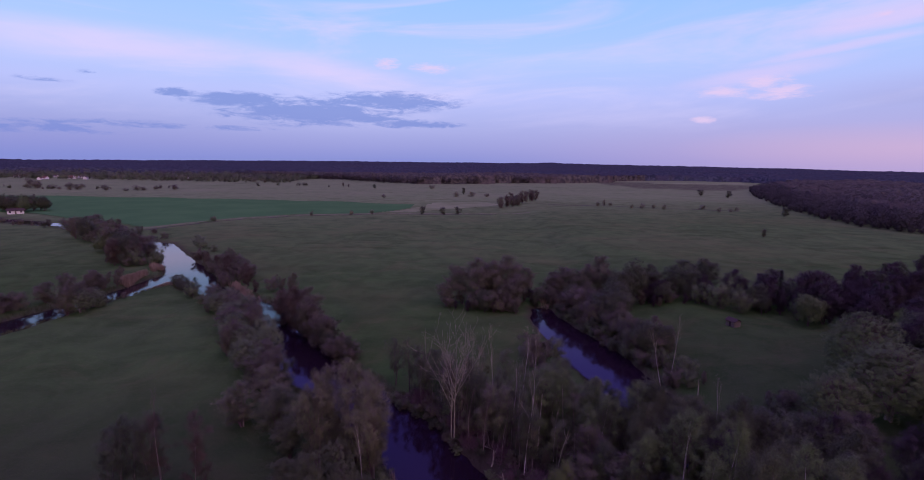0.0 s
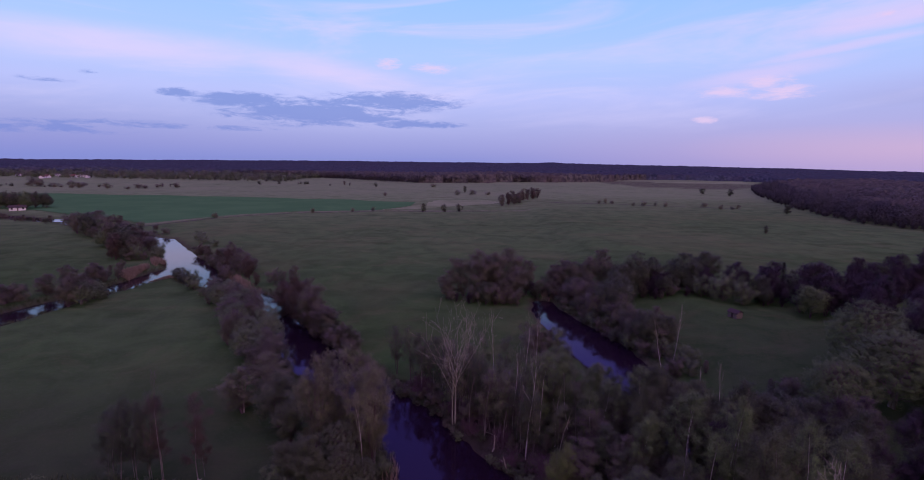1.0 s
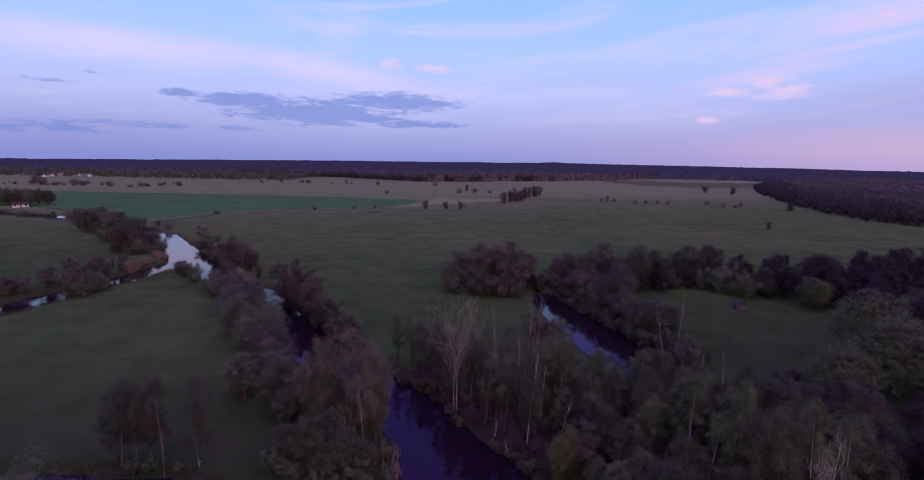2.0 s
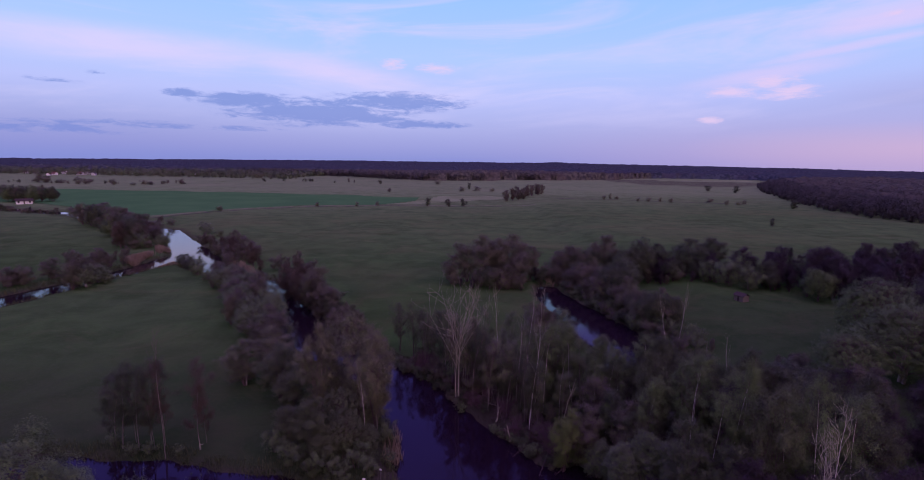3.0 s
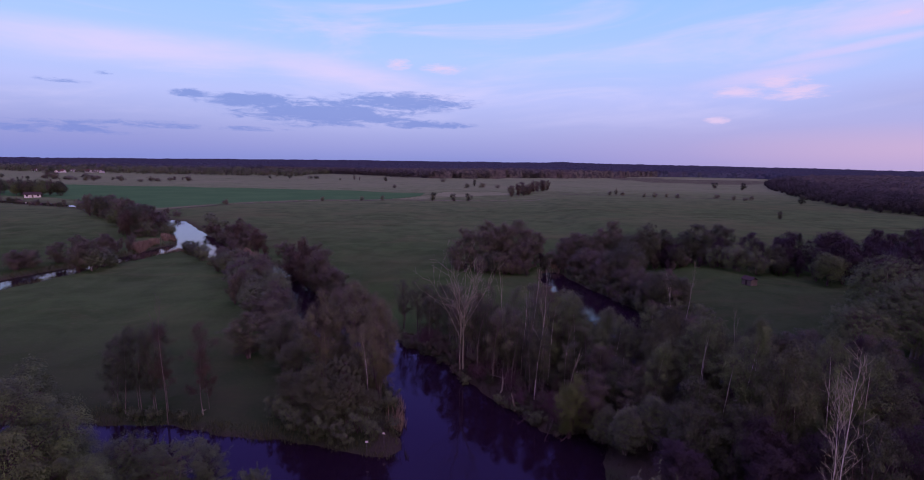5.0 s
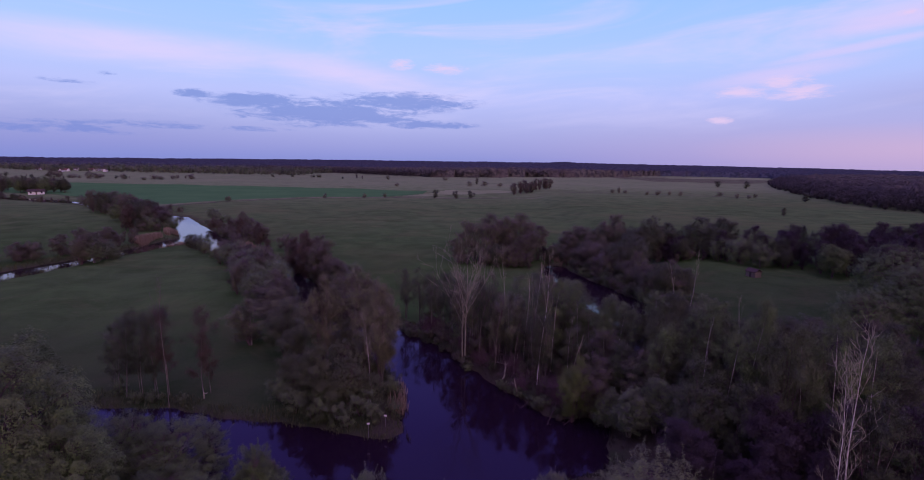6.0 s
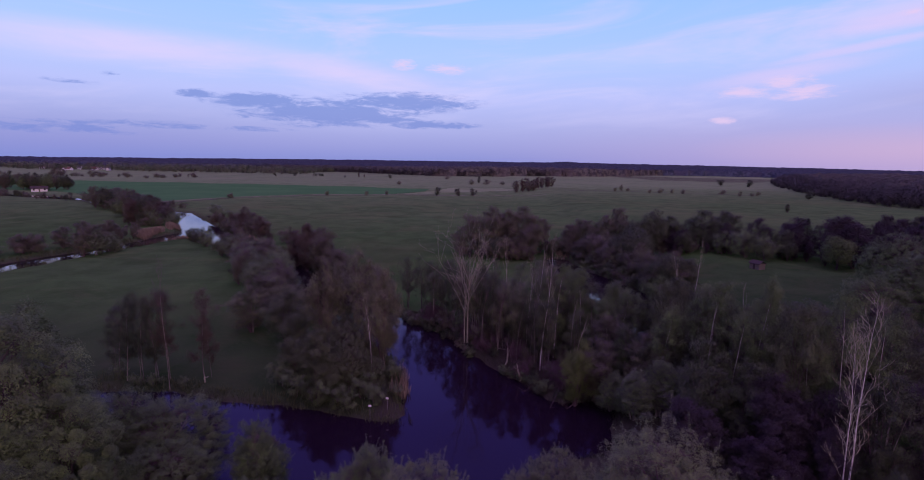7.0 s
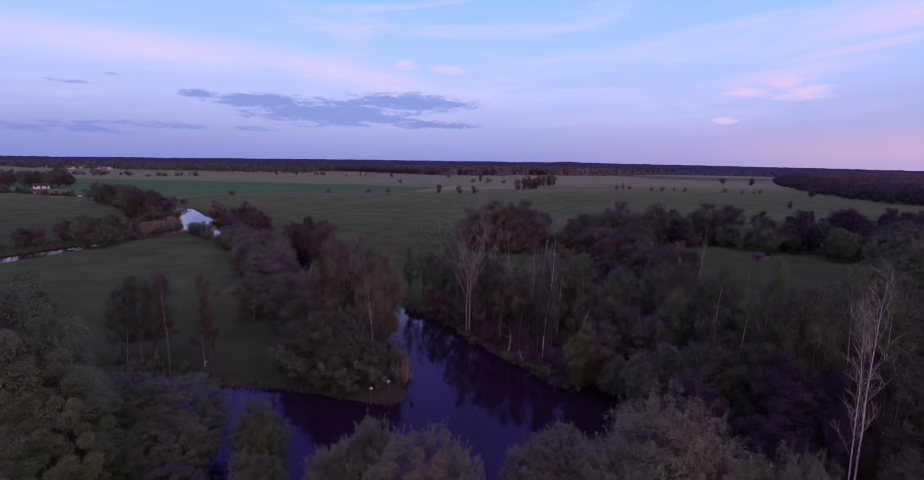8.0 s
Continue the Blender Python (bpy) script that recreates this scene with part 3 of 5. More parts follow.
def grow(kind, seed, far=1):
    """The meshes of one tree: its trunks, the finer branchwork and, unless it is bare, the crown. far: 0 near, 1 middle, 2 far off."""
    k = KINDS[kind]
    rng = np.random.default_rng(seed)
    trunks, arms, spots = [], Wood(), []
    most, far = LEAVES[far], min(far, 2)
    bare = k["area"] == 0

    def course(p, d, length, n, bend, lift):
        pts = [np.array(p, float)]
        d = np.array(d, float)
        for i in range(n):
            d = d + rng.normal(0, bend, 3) + np.array((0, 0, lift))
            d /= np.linalg.norm(d)
            pts.append(pts[-1] + d * length / n)
        return np.array(pts), d

    def around(d, ang, turn):
        side = np.cross(d, (0.2, 0.1, 1.0) if abs(d[2]) < 0.95 else (1.0, 0.2, 0.0))
        side /= np.linalg.norm(side)
        other = np.cross(d, side)
        return d * math.cos(ang) + (side * math.cos(turn) + other * math.sin(turn)) * math.sin(ang)

    def at(pts, f):
        q = f * (len(pts) - 1)
        i = min(int(q), len(pts) - 2)
        return pts[i] + (pts[i + 1] - pts[i]) * (q - i), pts[i + 1] - pts[i]

    spin = rng.uniform(0, 6.28)
    for s in range(k["stems"]):
        spin += 6.28 / k["stems"] + rng.normal(0, 0.35)
        tilt = k["open"] * rng.uniform(0.55, 1.25) * (0.35 if s == 0 and k["stems"] > 1 else 1)
        H = k["h"] * (1.0 if s == 0 else rng.uniform(0.72, 0.98)) * (1.02 if k["shape"] != "round" else 0.9) * k.get("short", 1.0)
        foot = np.array((math.cos(spin), math.sin(spin), 0)) * (0.10 * k["h"] * k["open"] if k["stems"] > 1 else 0)
        d0 = np.array((math.cos(spin) * tilt, math.sin(spin) * tilt, 1.0))
        pts, _ = course(foot - np.array((0, 0, 0.3)), d0 / np.linalg.norm(d0), H, 8, k.get("bend", 0.025 if bare else 0.045), 0.03)
        r0 = k["r"] * (1 if s == 0 else 0.8)
        if s and (kind in ("shrub", "brushwood") or (kind == "alder" and s > 1)):
            trunk = arms
        else:
            trunk = Wood()
            trunks.append(trunk)
        trunk.tube(pts, r0 * (1 - np.linspace(0, 1, 9) ** 0.9 * 0.93), (7, 6, 4)[far])
        count = max(4, int(k["limbs"] * (1.0 if k["stems"] < 3 else 0.72)))
        for i in range(count):
            f = (i + rng.uniform(0.1, 0.9)) / count
            b, d = at(pts, k["base"] + (k.get("crowned", 0.99) - k["base"]) * f)
            d = d / np.linalg.norm(d)
            ang = radians(k["ang"] * rng.uniform(0.7, 1.25) * (1.12 - 0.5 * f))
            L = k["h"] * k["reach"] * profile(k["shape"], f) * rng.uniform(0.75, 1.2)
            lp, le = course(b, around(d, ang, i * 2.4 + rng.normal(0, 0.4)), L, 5, 0.10 if "rise" not in k else 0.05, k.get("rise", 0.07 - 0.12 * k["droop"]))
            lr = max(0.018 if kind == "dead_birch" else 0.024 if bare else 0.02, r0 * (0.34 if kind == "dead_birch" else 0.38) * (1 - 0.6 * f))
            if far == 2:
                arms.tube(lp[[0, 2, 5]], lr * np.array((1, 0.7, 0.2)), 3)
            else:
                arms.tube(lp, lr * (1 - np.linspace(0, 1, 6) * 0.85), 4)
            for j in range(k["subs"]):
                g = 0.28 + 0.72 * (j + rng.uniform(0.2, 1.0)) / k["subs"]
                q, e = at(lp, min(g, 1.0))
                e = e / np.linalg.norm(e)
                sl = L * rng.uniform(0.28, 0.48)
                sp, _ = course(q, around(e, radians(rng.uniform(22, 60)), rng.uniform(0, 6.28)), sl, 3, 0.14, 0.06 - k["droop"])
                if far < 2 or bare:
                    arms.tube(sp[[0, 1, 3]] if far else sp, max(0.018 if bare else 0.012, lr * 0.4) * (np.array((1, 0.75, 0.25)) if far else np.array((1, 0.8, 0.55, 0.25))), 3)
                for _ in range(k["twigs"]):
                    u, h = at(sp, rng.uniform(0.25, 1.0))
                    h = h / np.linalg.norm(h)
                    tl = k["twig"] * rng.uniform(0.5, 1.2)
                    tp, _ = course(u, around(h, radians(rng.uniform(15, 60)), rng.uniform(0, 6.28)), tl, 2, 0.15, 0.02 - 1.6 * k["droop"])
                    if bare or far == 0:
                        arms.tube(tp, (0.013, 0.011, 0.006) if bare else (0.012, 0.009, 0.004), 3)
                    spots += [tp[1], tp[2], (u + tp[1]) / 2]
    spots = np.array(spots)
    dome = None
    if k.get("lobe"):
        dome = np.array((0, 0, k["h"] * (1 - k["dome"][1]) * 0.98)), np.array((k["dome"][0], k["dome"][0], k["dome"][1])) * k["h"]
    out = [("trunk", t.mesh(kind + "_trunk", dome)) for t in trunks] + [("branchwork", arms.mesh(kind + "_branchwork", dome))]
    tips = 3
    if not bare:
        n = int(most * min(1.0, 0.35 + k["area"] / 330))
        dense = (0.85, 0.9, 1.0)[far]
        size = math.sqrt(k["area"] * dense / (0.5 * k["slim"] * n * 1.07))
        mid = spots.mean(axis=0)
        away = np.linalg.norm((spots - mid) / (spots.std(axis=0) * 2), axis=1)
        if k["lobe"]:
            # foliage in rounded tufts at the ends of the branches
            reach = k["lobe"] * k["h"] * (1.12, 1.15, 1.6)[far]
            m = (k["tufts"], 200, 90)[far]
            q = np.arange(m)
            cz = 1 - 1.78 * (q + 0.5) / m
            ring = np.sqrt(1 - cz * cz)
            way = np.column_stack([ring * np.cos(q * 2.39996), ring * np.sin(q * 2.39996), cz])
            # the crown bulges round its main limbs and falls in between them
            limb = rng.normal(size=(9, 3)) + (0, 0, 0.4)
            limb /= np.linalg.norm(limb, axis=1, keepdims=True)
            off = np.clip((1 - (way @ limb.T).max(axis=1)) / 0.3, 0, 1)
            lump = (1.06 - k.get("bulge", 0.36) * off) * rng.uniform(0.86, 1.08, m)
            lump = np.where(rng.random(m) < 0.25, lump * rng.uniform(0.6, 0.9, m), lump)
            wd, up = k["dome"]
            mid = np.array((0, 0, k["h"] * (1 - up) * 0.98))
            hearts = way * lump[:, None] * np.array((wd, wd, up)) * k["h"] * 0.92 + mid
            own = rng.integers(0, len(hearts), n)
            ball = rng.normal(size=(n, 3)) + (0, 0, 0.55)
            ball /= np.linalg.norm(ball, axis=1, keepdims=True)
            girth = (reach * rng.uniform(0.6, 1.25, len(hearts)))[own, None]
            at_leaf = hearts[own] + ball * girth * rng.uniform(0.68, 1.06, (n, 1)) * k["puff"]
            if k.get("shoots"):
                # young shoots stand out beyond the rest
                stray = rng.random(n) < k["shoots"]
                tip = hearts + (way * 0.5 + (0, 0, 0.75) + rng.normal(0, 0.25, (m, 3))) * reach * 1.8
                f = rng.random((n, 1)) ** 0.7
                at_leaf = np.where(stray[:, None], hearts[own] * (1 - f) + tip[own] * f, at_leaf)
            out.append(("crown", leaf_mesh(kind + "_crown", rng, at_leaf, 1, size, (0.05, 0.14, 0.3)[far], k["slim"], 0.0, 0.75 * hearts[own] + 0.25 * mid, (0.1, 0.15, 0.4)[far], tips)))
        else:
            chance = (0.25 + away) ** 1.5
            pick = spots[rng.choice(len(spots), n, p=chance / chance.sum())]
            out.append(("crown", leaf_mesh(kind + "_crown", rng, pick, 1, size, 0.16 + 0.3 * size, k["slim"], 0.0, None, k["grain"], tips)))
    top = 0.0 if dome else float(max(v[:, 2].max() for v in arms.v))
    wide = float(np.percentile(np.hypot(spots[:, 0], spots[:, 1]), 97))
    if not bare:
        co = np.empty(len(out[-1][1].vertices) * 3, np.float32)
        out[-1][1].vertices.foreach_get("co", co)
        wide = float(np.percentile(np.hypot(co[0::3], co[1::3]), 97))
        top = max(top, float(co[2::3].max()) - 0.1)
    return out, top, wide


LOOKS = {
    # look: kind, bark, twigs, leaves, name, label, category
    "alder": ("alder", BARK_DARK, TWIG_BROWN, LEAF_ALDER, "alder_tree", "dark brown alder with a twiggy half-bare crown", "tree"),
    "shaded_alder": ("alder", BARK_DARK, TWIG_BROWN, LEAF_SHADED, "thicket_tree", "alder in the wood's edge, shade in its dark purple-brown leaf colour", "tree"),
    "thin_alder": ("thin_alder", BARK_DARK, TWIG_BROWN, LEAF_DARK, "alder_tree", "slender many-stemmed alder with a thin crown", "tree"),
    "slim_alder": ("slim_alder", BARK_GREY, TWIG_BROWN, LEAF_DARK, "alder_tree", "slender grey-stemmed alder with a thin dark crown", "tree"),
    "thin_red": ("slim_alder", BARK_GREY, TWIG_BROWN, LEAF_RED, "alder_tree", "thin reddish-brown alder on the bank", "tree"),
    "red_alder": ("alder", BARK_DARK, TWIG_BROWN, LEAF_RED, "alder_tree", "reddish-brown budding tree beside the water", "tree"),
    "green_alder": ("alder", BARK_DARK, TWIG_BROWN, LEAF_DARK, "young_tree", "dark green slender tree in thin spring leaf", "tree"),
    "willow": ("willow", BARK_GREY, TWIG_BROWN, LEAF_WILLOW, "willow_tree", "grey-green domed willow hanging over the river bank", "tree"),
    "pale_willow": ("willow", BARK_GREY, TWIG_BROWN, LEAF_PALE, "willow_tree", "pale grey-green domed willow on the bank", "tree"),
    "pale_upright": ("upright", BARK_GREY, TWIG_BROWN, LEAF_PALE, "willow_sapling", "pale upright feathery young willow", "tree"),
    "brown_willow": ("alder", BARK_GREY, TWIG_BROWN, LEAF_BUDS, "willow_tree", "grey-brown half-leafed willow beside the river", "tree"),
    "leafy": ("leafy", BARK_DARK, BARK_DARK, LEAF_GREEN, "broadleaf_tree", "round green tree in fresh leaf", "tree"),
    "dark_leafy": ("leafy", BARK_DARK, BARK_DARK, LEAF_DARK, "broadleaf_tree", "dense dark green tree at the wood's edge", "tree"),
    "birch": ("birch", BARK_BIRCH, TWIG_BROWN, LEAF_GREEN, "birch_tree", "white-stemmed birch with thin green leaf", "tree"),
    "bare_birch": ("bare_birch", BARK_BIRCH, BARK_DEAD, None, "bare_birch", "bare pale birch without leaves", "tree"),
    "dead_birch": ("dead_birch", BARK_BIRCH, BARK_DEAD, None, "dead_birch", "dead white birch with bare branching crown", "tree"),
    "bare_stem": ("bare_birch", BARK_GREY, TWIG_BROWN, None, "bare_tree", "single tall thin leafless tree", "tree"),
    "fan": ("fan", BARK_DEAD, BARK_DEAD, None, "bare_tree", "tall bare tree with pale stems spread like a fan", "tree"),
    "feathery": ("alder", BARK_DARK, TWIG_BROWN, LEAF_OLIVE, "young_tree", "feathery green tree in the riverside thicket", "tree"),
    "feathery_olive": ("alder", BARK_GREY, TWIG_BROWN, LEAF_DARK, "young_tree", "feathery dark olive tree in the riverside thicket", "tree"),
    "sapling": ("sapling", BARK_GREY, TWIG_BROWN, LEAF_OLIVE, "sapling", "slender sapling in thin grey-green leaf", "tree"),
    "pale_sapling": ("sapling", BARK_GREY, TWIG_BROWN, LEAF_BUDS, "sapling", "slender grey-stemmed sapling with a few buds", "tree"),
    "olive_willow": ("willow", BARK_GREY, TWIG_BROWN, LEAF_OLIVE, "willow_tree", "broad olive-green willow", "tree"),
    "field_shrub": ("shrub", BARK_GREY, TWIG_BROWN, LEAF_BUDS, "shrub", "dull olive bush in the open meadow", "shrub"),
    "shrub": ("shrub", BARK_DARK, TWIG_BROWN, LEAF_DARK, "shrub", "low dark green shrub", "shrub"),
    "brown_shrub": ("shrub", BARK_DARK, TWIG_BROWN, LEAF_ALDER, "shrub", "low brown half-bare shrub", "shrub"),
    "grey_shrub": ("shrub", BARK_GREY, TWIG_BROWN, LEAF_WILLOW, "willow_shrub", "grey-green willow shrub on the bank", "shrub"),
    "green_willow": ("willow", BARK_GREY, TWIG_BROWN, LEAF_GREEN, "willow_tree", "round fresh green willow by the water", "tree"),
    "yellow_feathery": ("alder", BARK_DARK, TWIG_BROWN, LEAF_YELLOW, "young_tree", "small yellow-green tree on the bank", "tree"),
    "brushwood": ("brushwood", TWIG_BROWN, TWIG_BROWN, None, "brushwood", "bare brown brushwood on the river bank", "shrub"),
    "green_upright": ("upright", BARK_GREY, TWIG_BROWN, LEAF_GREEN, "young_tree", "upright feathery fresh green young tree", "tree"),
    "upright": ("upright", BARK_GREY, TWIG_BROWN, LEAF_WILLOW, "willow_sapling", "upright feathery young willow", "tree"),
}
STOCK = {}
VARIANTS = 3


def plant(look_name, x, y, h, wide=None, seed=0, near=False, label="", turn=None, lean=0.0):
    """One tree on the ground at x, y; h its height, wide its crown's radius."""
    kind, wood, twigs, leaves, name, text, cat = LOOKS[look_name]
    v = seed % VARIANTS
    far = 0 if near else 1 if math.hypot(x, y) < (62 if kind == "shrub" else 108) else 2 if math.hypot(x, y) < 270 else 3
    key = (kind, v, far)
    if key not in STOCK:
        STOCK[key] = grow(kind, 100 + 17 * v + 7 * list(KINDS).index(kind) + far, far)
    parts, top, spread = STOCK[key]
    tree = tagged(new(name), label or text, cat, name.replace("_", " ") + "s of the river meadows")
    sz = h / top
    sw = wide / spread if wide else sz
    sw = min(max(sw, 0.5 * sz), 1.9 * sz)
    tree.matrix_basis = pose(x, y, float(land(x, y)) - 0.05, 0, 0, 0) @ pose(0, 0, 0, 0, lean) @ pose(0, 0, 0, 0, 0, (seed * 137.5) % 360 if turn is None else turn) @ Matrix.Diagonal((sw, sw, sz, 1))
    for n, (pname, me) in enumerate(parts):
        mat = {"trunk": wood, "branchwork": twigs, "crown": leaves}[pname]
        ob = part(pname, me, mat, tree)
        if me.materials[0] != mat:
            ob.material_slots[0].link = "OBJECT"
            ob.material_slots[0].material = mat
    return tree


count = 0


def trees(look_name, spots, near=False, label=""):
    global count
    for x, y, h, *r in spots:
        count += 1
        plant(look_name, x, y, h, r[0] if r else None, count, near, label)


def belt(seed, line, n, width, low, high, looks, dry=0.4, group=""):
    """Trees standing in a band along a line."""
    global count
    rng = random.Random(seed)
    seg = [math.dist(a, b) for a, b in zip(line, line[1:])]
    done, tries = 0, 0
    while done < n and tries < n * 8:
        tries += 1
        q = rng.uniform(0, sum(seg))
        i = 0
        while i < len(seg) - 1 and q > seg[i]:
            q -= seg[i]
            i += 1
        (ax, ay), (bx, by) = line[i], line[i + 1]
        f, o = min(q / seg[i], 1), rng.uniform(-width, width)
        x, y = ax + (bx - ax) * f - (by - ay) / seg[i] * o, ay + (by - ay) * f + (bx - ax) / seg[i] * o
        if float(shore(x, y)) < dry:
            continue
        count += 1
        done += 1
        plant(rng.choice(looks), x, y, rng.uniform(low, high), None, count)


# near bank below the camera
trees("leafy", [(-33.0, 32.4, 19.6, 6.4), (-39.5, 33, 18, 5.6), (-27.6, 31.4, 13.6, 4.2), (-36, 39, 12.5, 4.6), (-44, 30, 14, 5), (-29, 27, 13, 4.5)], True, "large green broadleaf tree in fresh leaf on the near bank")
trees("green_willow", [(-27.0, 42.2, 9.8, 5.2), (-31.4, 43.0, 9.8, 4.0), (-24.5, 37.5, 6.5, 4.0), (-34, 44.5, 7.5, 3.5)], True, "round green waterside tree on the near bank")
trees("green_upright", [(-17.6, 39.4, 8.5, 2.3), (-15.2, 33.5, 6.4, 2.0)], True)
trees("upright", [(-7.2, 34.6, 8.9, 2.0), (-9.6, 32.6, 7.4, 2.0), (-8.4, 33.2, 8.1, 1.8)], True)
trees("pale_willow", [(-2.6, 29.2, 11.5, 4.3), (6.9, 36.5, 7.3, 2.9), (4.4, 35, 6.6, 2.4), (11.6, 28.8, 15.0, 4.9), (13.4, 30, 11.5, 2.8)], True, "pale grey-green domed willow on the near bank")
trees("pale_upright", [(15.4, 25.8, 12.6, 1.9), (17.2, 24.8, 12.9, 1.8), (19, 24.5, 9.8, 1.6), (18, 29, 7.5, 2.0)], True)
trees("dark_leafy", [(-22, 33, 5.0, 3), (-33, 36, 7, 3.5), (-12.5, 28, 6, 3), (2, 29, 6, 3), (-46, 40, 8, 4)], True, "dark green shrubby tree on the near bank")
# the spit between the two arms of the river
trees("brown_willow", [(-15.8, 71.0, 17.2, 4.0), (-20.6, 68.6, 16.0, 3.3), (-12.4, 67.4, 15.6, 3.2), (-13.4, 74.0, 15.0, 3.4), (-19.4, 74.5, 14.5, 3.6)], False, "tall grey-brown willow on the river spit")
trees("feathery", [(-19.4, 60.4, 8.8, 3.0), (-22.8, 62.5, 6.8, 2.6), (-17.2, 59.0, 6.0, 2.4)], False, "low round green tree at the tip of the spit")
trees("olive_willow", [(-15.4, 60.2, 7.2, 2.7), (-16.6, 64.2, 8.6, 2.6), (-12.6, 60.8, 4.8, 2.0)], False, "low round green tree at the tip of the spit")
trees("feathery", [(-29.5, 76.5, 9.5, 3.8), (-26, 72, 8, 3.2)], False, "round grey-green tree on the river spit")
trees("bare_birch", [(-12.9, 62.2, 13.5, 1.4)], False, "thin white birch stem beside a willow")
trees("grey_shrub", [(-11.5, 57.2, 3.0), (-14.5, 56.2, 2.8), (-18.5, 57.2, 4.2), (-21.5, 59.0, 4.0), (-16.2, 57.4, 3.8), (-13.2, 58.4, 4.0), (-24.5, 61.5, 4.0), (-9.5, 60, 2.4), (-10.5, 65, 3.4)])
# alders in the near meadow
trees("slim_alder", [(-47.4, 62.8, 9.6, 2.2), (-46.1, 62.0, 10.8, 2.3), (-44.9, 61.5, 11.4, 2.3), (-43.8, 62.6, 12.0, 2.4), (-42.6, 61.4, 12.3, 2.3), (-41.6, 62.4, 12.6, 2.4), (-40.6, 61.5, 12.0, 2.2)], False, "slender dark alder on the meadow bank")
trees("thin_red", [(-39.6, 62.2, 12.4, 2.3), (-35.2, 62.6, 12.6, 2.2), (-34.6, 63.2, 9.5, 1.8)], False, "thin reddish-brown alder on the meadow bank")
trees("bare_stem", [(-38.6, 60.4, 18.2, 0.9)], False, "single tall thin leafless stem on the meadow bank")
# bare trees on the tongue of land between river and backwater
plant("fan", -1.0, 77.8, 23.0, 6.8, 1)
trees("bare_birch", [(6.0, 85.5, 17.6, 1.6), (9.6, 68.2, 17.0, 2.4), (11.0, 84, 18, 1.5), (13.2, 83, 18.2, 1.5), (3.0, 83, 15.0, 1.0), (8.2, 74.5, 15.5, 1.5), (14.5, 71.5, 11.0, 1.2)])
plant("bare_birch", 42.0, 99.5, 13.6, 1.7, 4, lean=-14.0)
trees("bare_birch", [(44.8, 101.4, 15.2, 1.7), (43.0, 79, 11.5, 1.2)])
trees("sapling", [(4.5, 88, 12.5, 2.0), (8, 90, 11.5, 2.0), (1.5, 90.5, 10, 2.0), (12.5, 88, 12.5, 2.0), (9, 80, 12.5, 2.2), (5.5, 80, 11, 1.8), (12, 78, 13, 2.2), (15.5, 80.5, 12, 2.2), (18, 86, 11, 2.2), (14, 68, 9.5, 1.8), (18, 73, 12.5, 2.4)], False, "slender sapling in thin spring leaf")
trees("sapling", [(3.0, 76.5, 11.5, 1.7), (6.0, 73, 11, 1.8), (1.6, 80.5, 12, 1.8), (10, 68, 10, 1.7), (-2.5, 84.5, 9.5, 1.8), (-7, 91, 9, 2.0)], False, "slender sapling leaning over the water")
trees("sapling", [(3, 80.5, 8.5, 1.8), (7, 84.5, 9.5, 2.0), (10.5, 74.5, 9, 2.0), (16, 88.5, 9, 2.0), (20.5, 91, 8.5, 2.2), (-3.5, 92, 7, 2.0), (6.5, 74.6, 6.5, 1.8)], False, "slender brownish sapling on the tongue of land")
trees("birch", [(12.2, 73.0, 15.0, 3.2), (17.5, 76.5, 14.0, 3.8), (20.5, 70, 12.0, 3.4), (16.5, 84, 11.5, 3.2), (22, 80, 11, 3.0)])
trees("yellow_feathery", [(12.9, 59.6, 9.4, 2.3)])
trees("birch", [(36.3, 47.8, 18.2, 2.8), (30.2, 53.6, 18.4, 2.6)])
trees("alder", [(15.5, 61.5, 8.0, 3.0), (20.5, 60.5, 9, 3.2), (18.5, 66, 9.5, 3.0)])
trees("upright", [(18.6, 55.0, 6.6, 2.2), (21.8, 56.0, 7.4, 2.3), (24.6, 53.4, 7.8, 2.2), (17.0, 58.6, 5.6, 2.0)], False, "grey-green feathery young willow in the thicket")
trees("feathery_olive", [(22.6, 58.8, 10.0, 2.8), (27.5, 48, 10.8, 2.8), (20.2, 62.4, 9.4, 2.6)])
plant("dead_birch", 29.9, 38.0, 20.4, 1.9, 3, lean=-2.0)
trees("feathery", [(25.7, 63.5, 14.2, 3.2), (31.9, 49.3, 16.6, 3.2), (37, 54, 15.4, 3.4)])
trees("birch", [(27.6, 57.5, 16.4, 3.4), (33.5, 56, 16.0, 3.2), (26.5, 51, 14.5, 3.2), (41, 49, 15.5, 3.4), (23.5, 60.5, 13, 3), (29.5, 61, 14.5, 3), (35, 50.5, 15, 3)], False, "feathery green birch in the riverside thicket")
trees("grey_shrub", [(-46, 61.6, 2.4), (-41, 60.8, 2.0), (-37.2, 60.9, 1.6), (-43, 60.6, 2.2)], False, "low brushwood round the alder stems")
trees("feathery_olive", [(24.0, 50, 12.0, 3.4), (34.8, 41.2, 12.6, 3.2), (31, 67, 12.5, 3.6), (45, 52, 14.5, 3.4), (50, 58, 14, 3.6), (41.5, 58.5, 13.5, 3.2)])
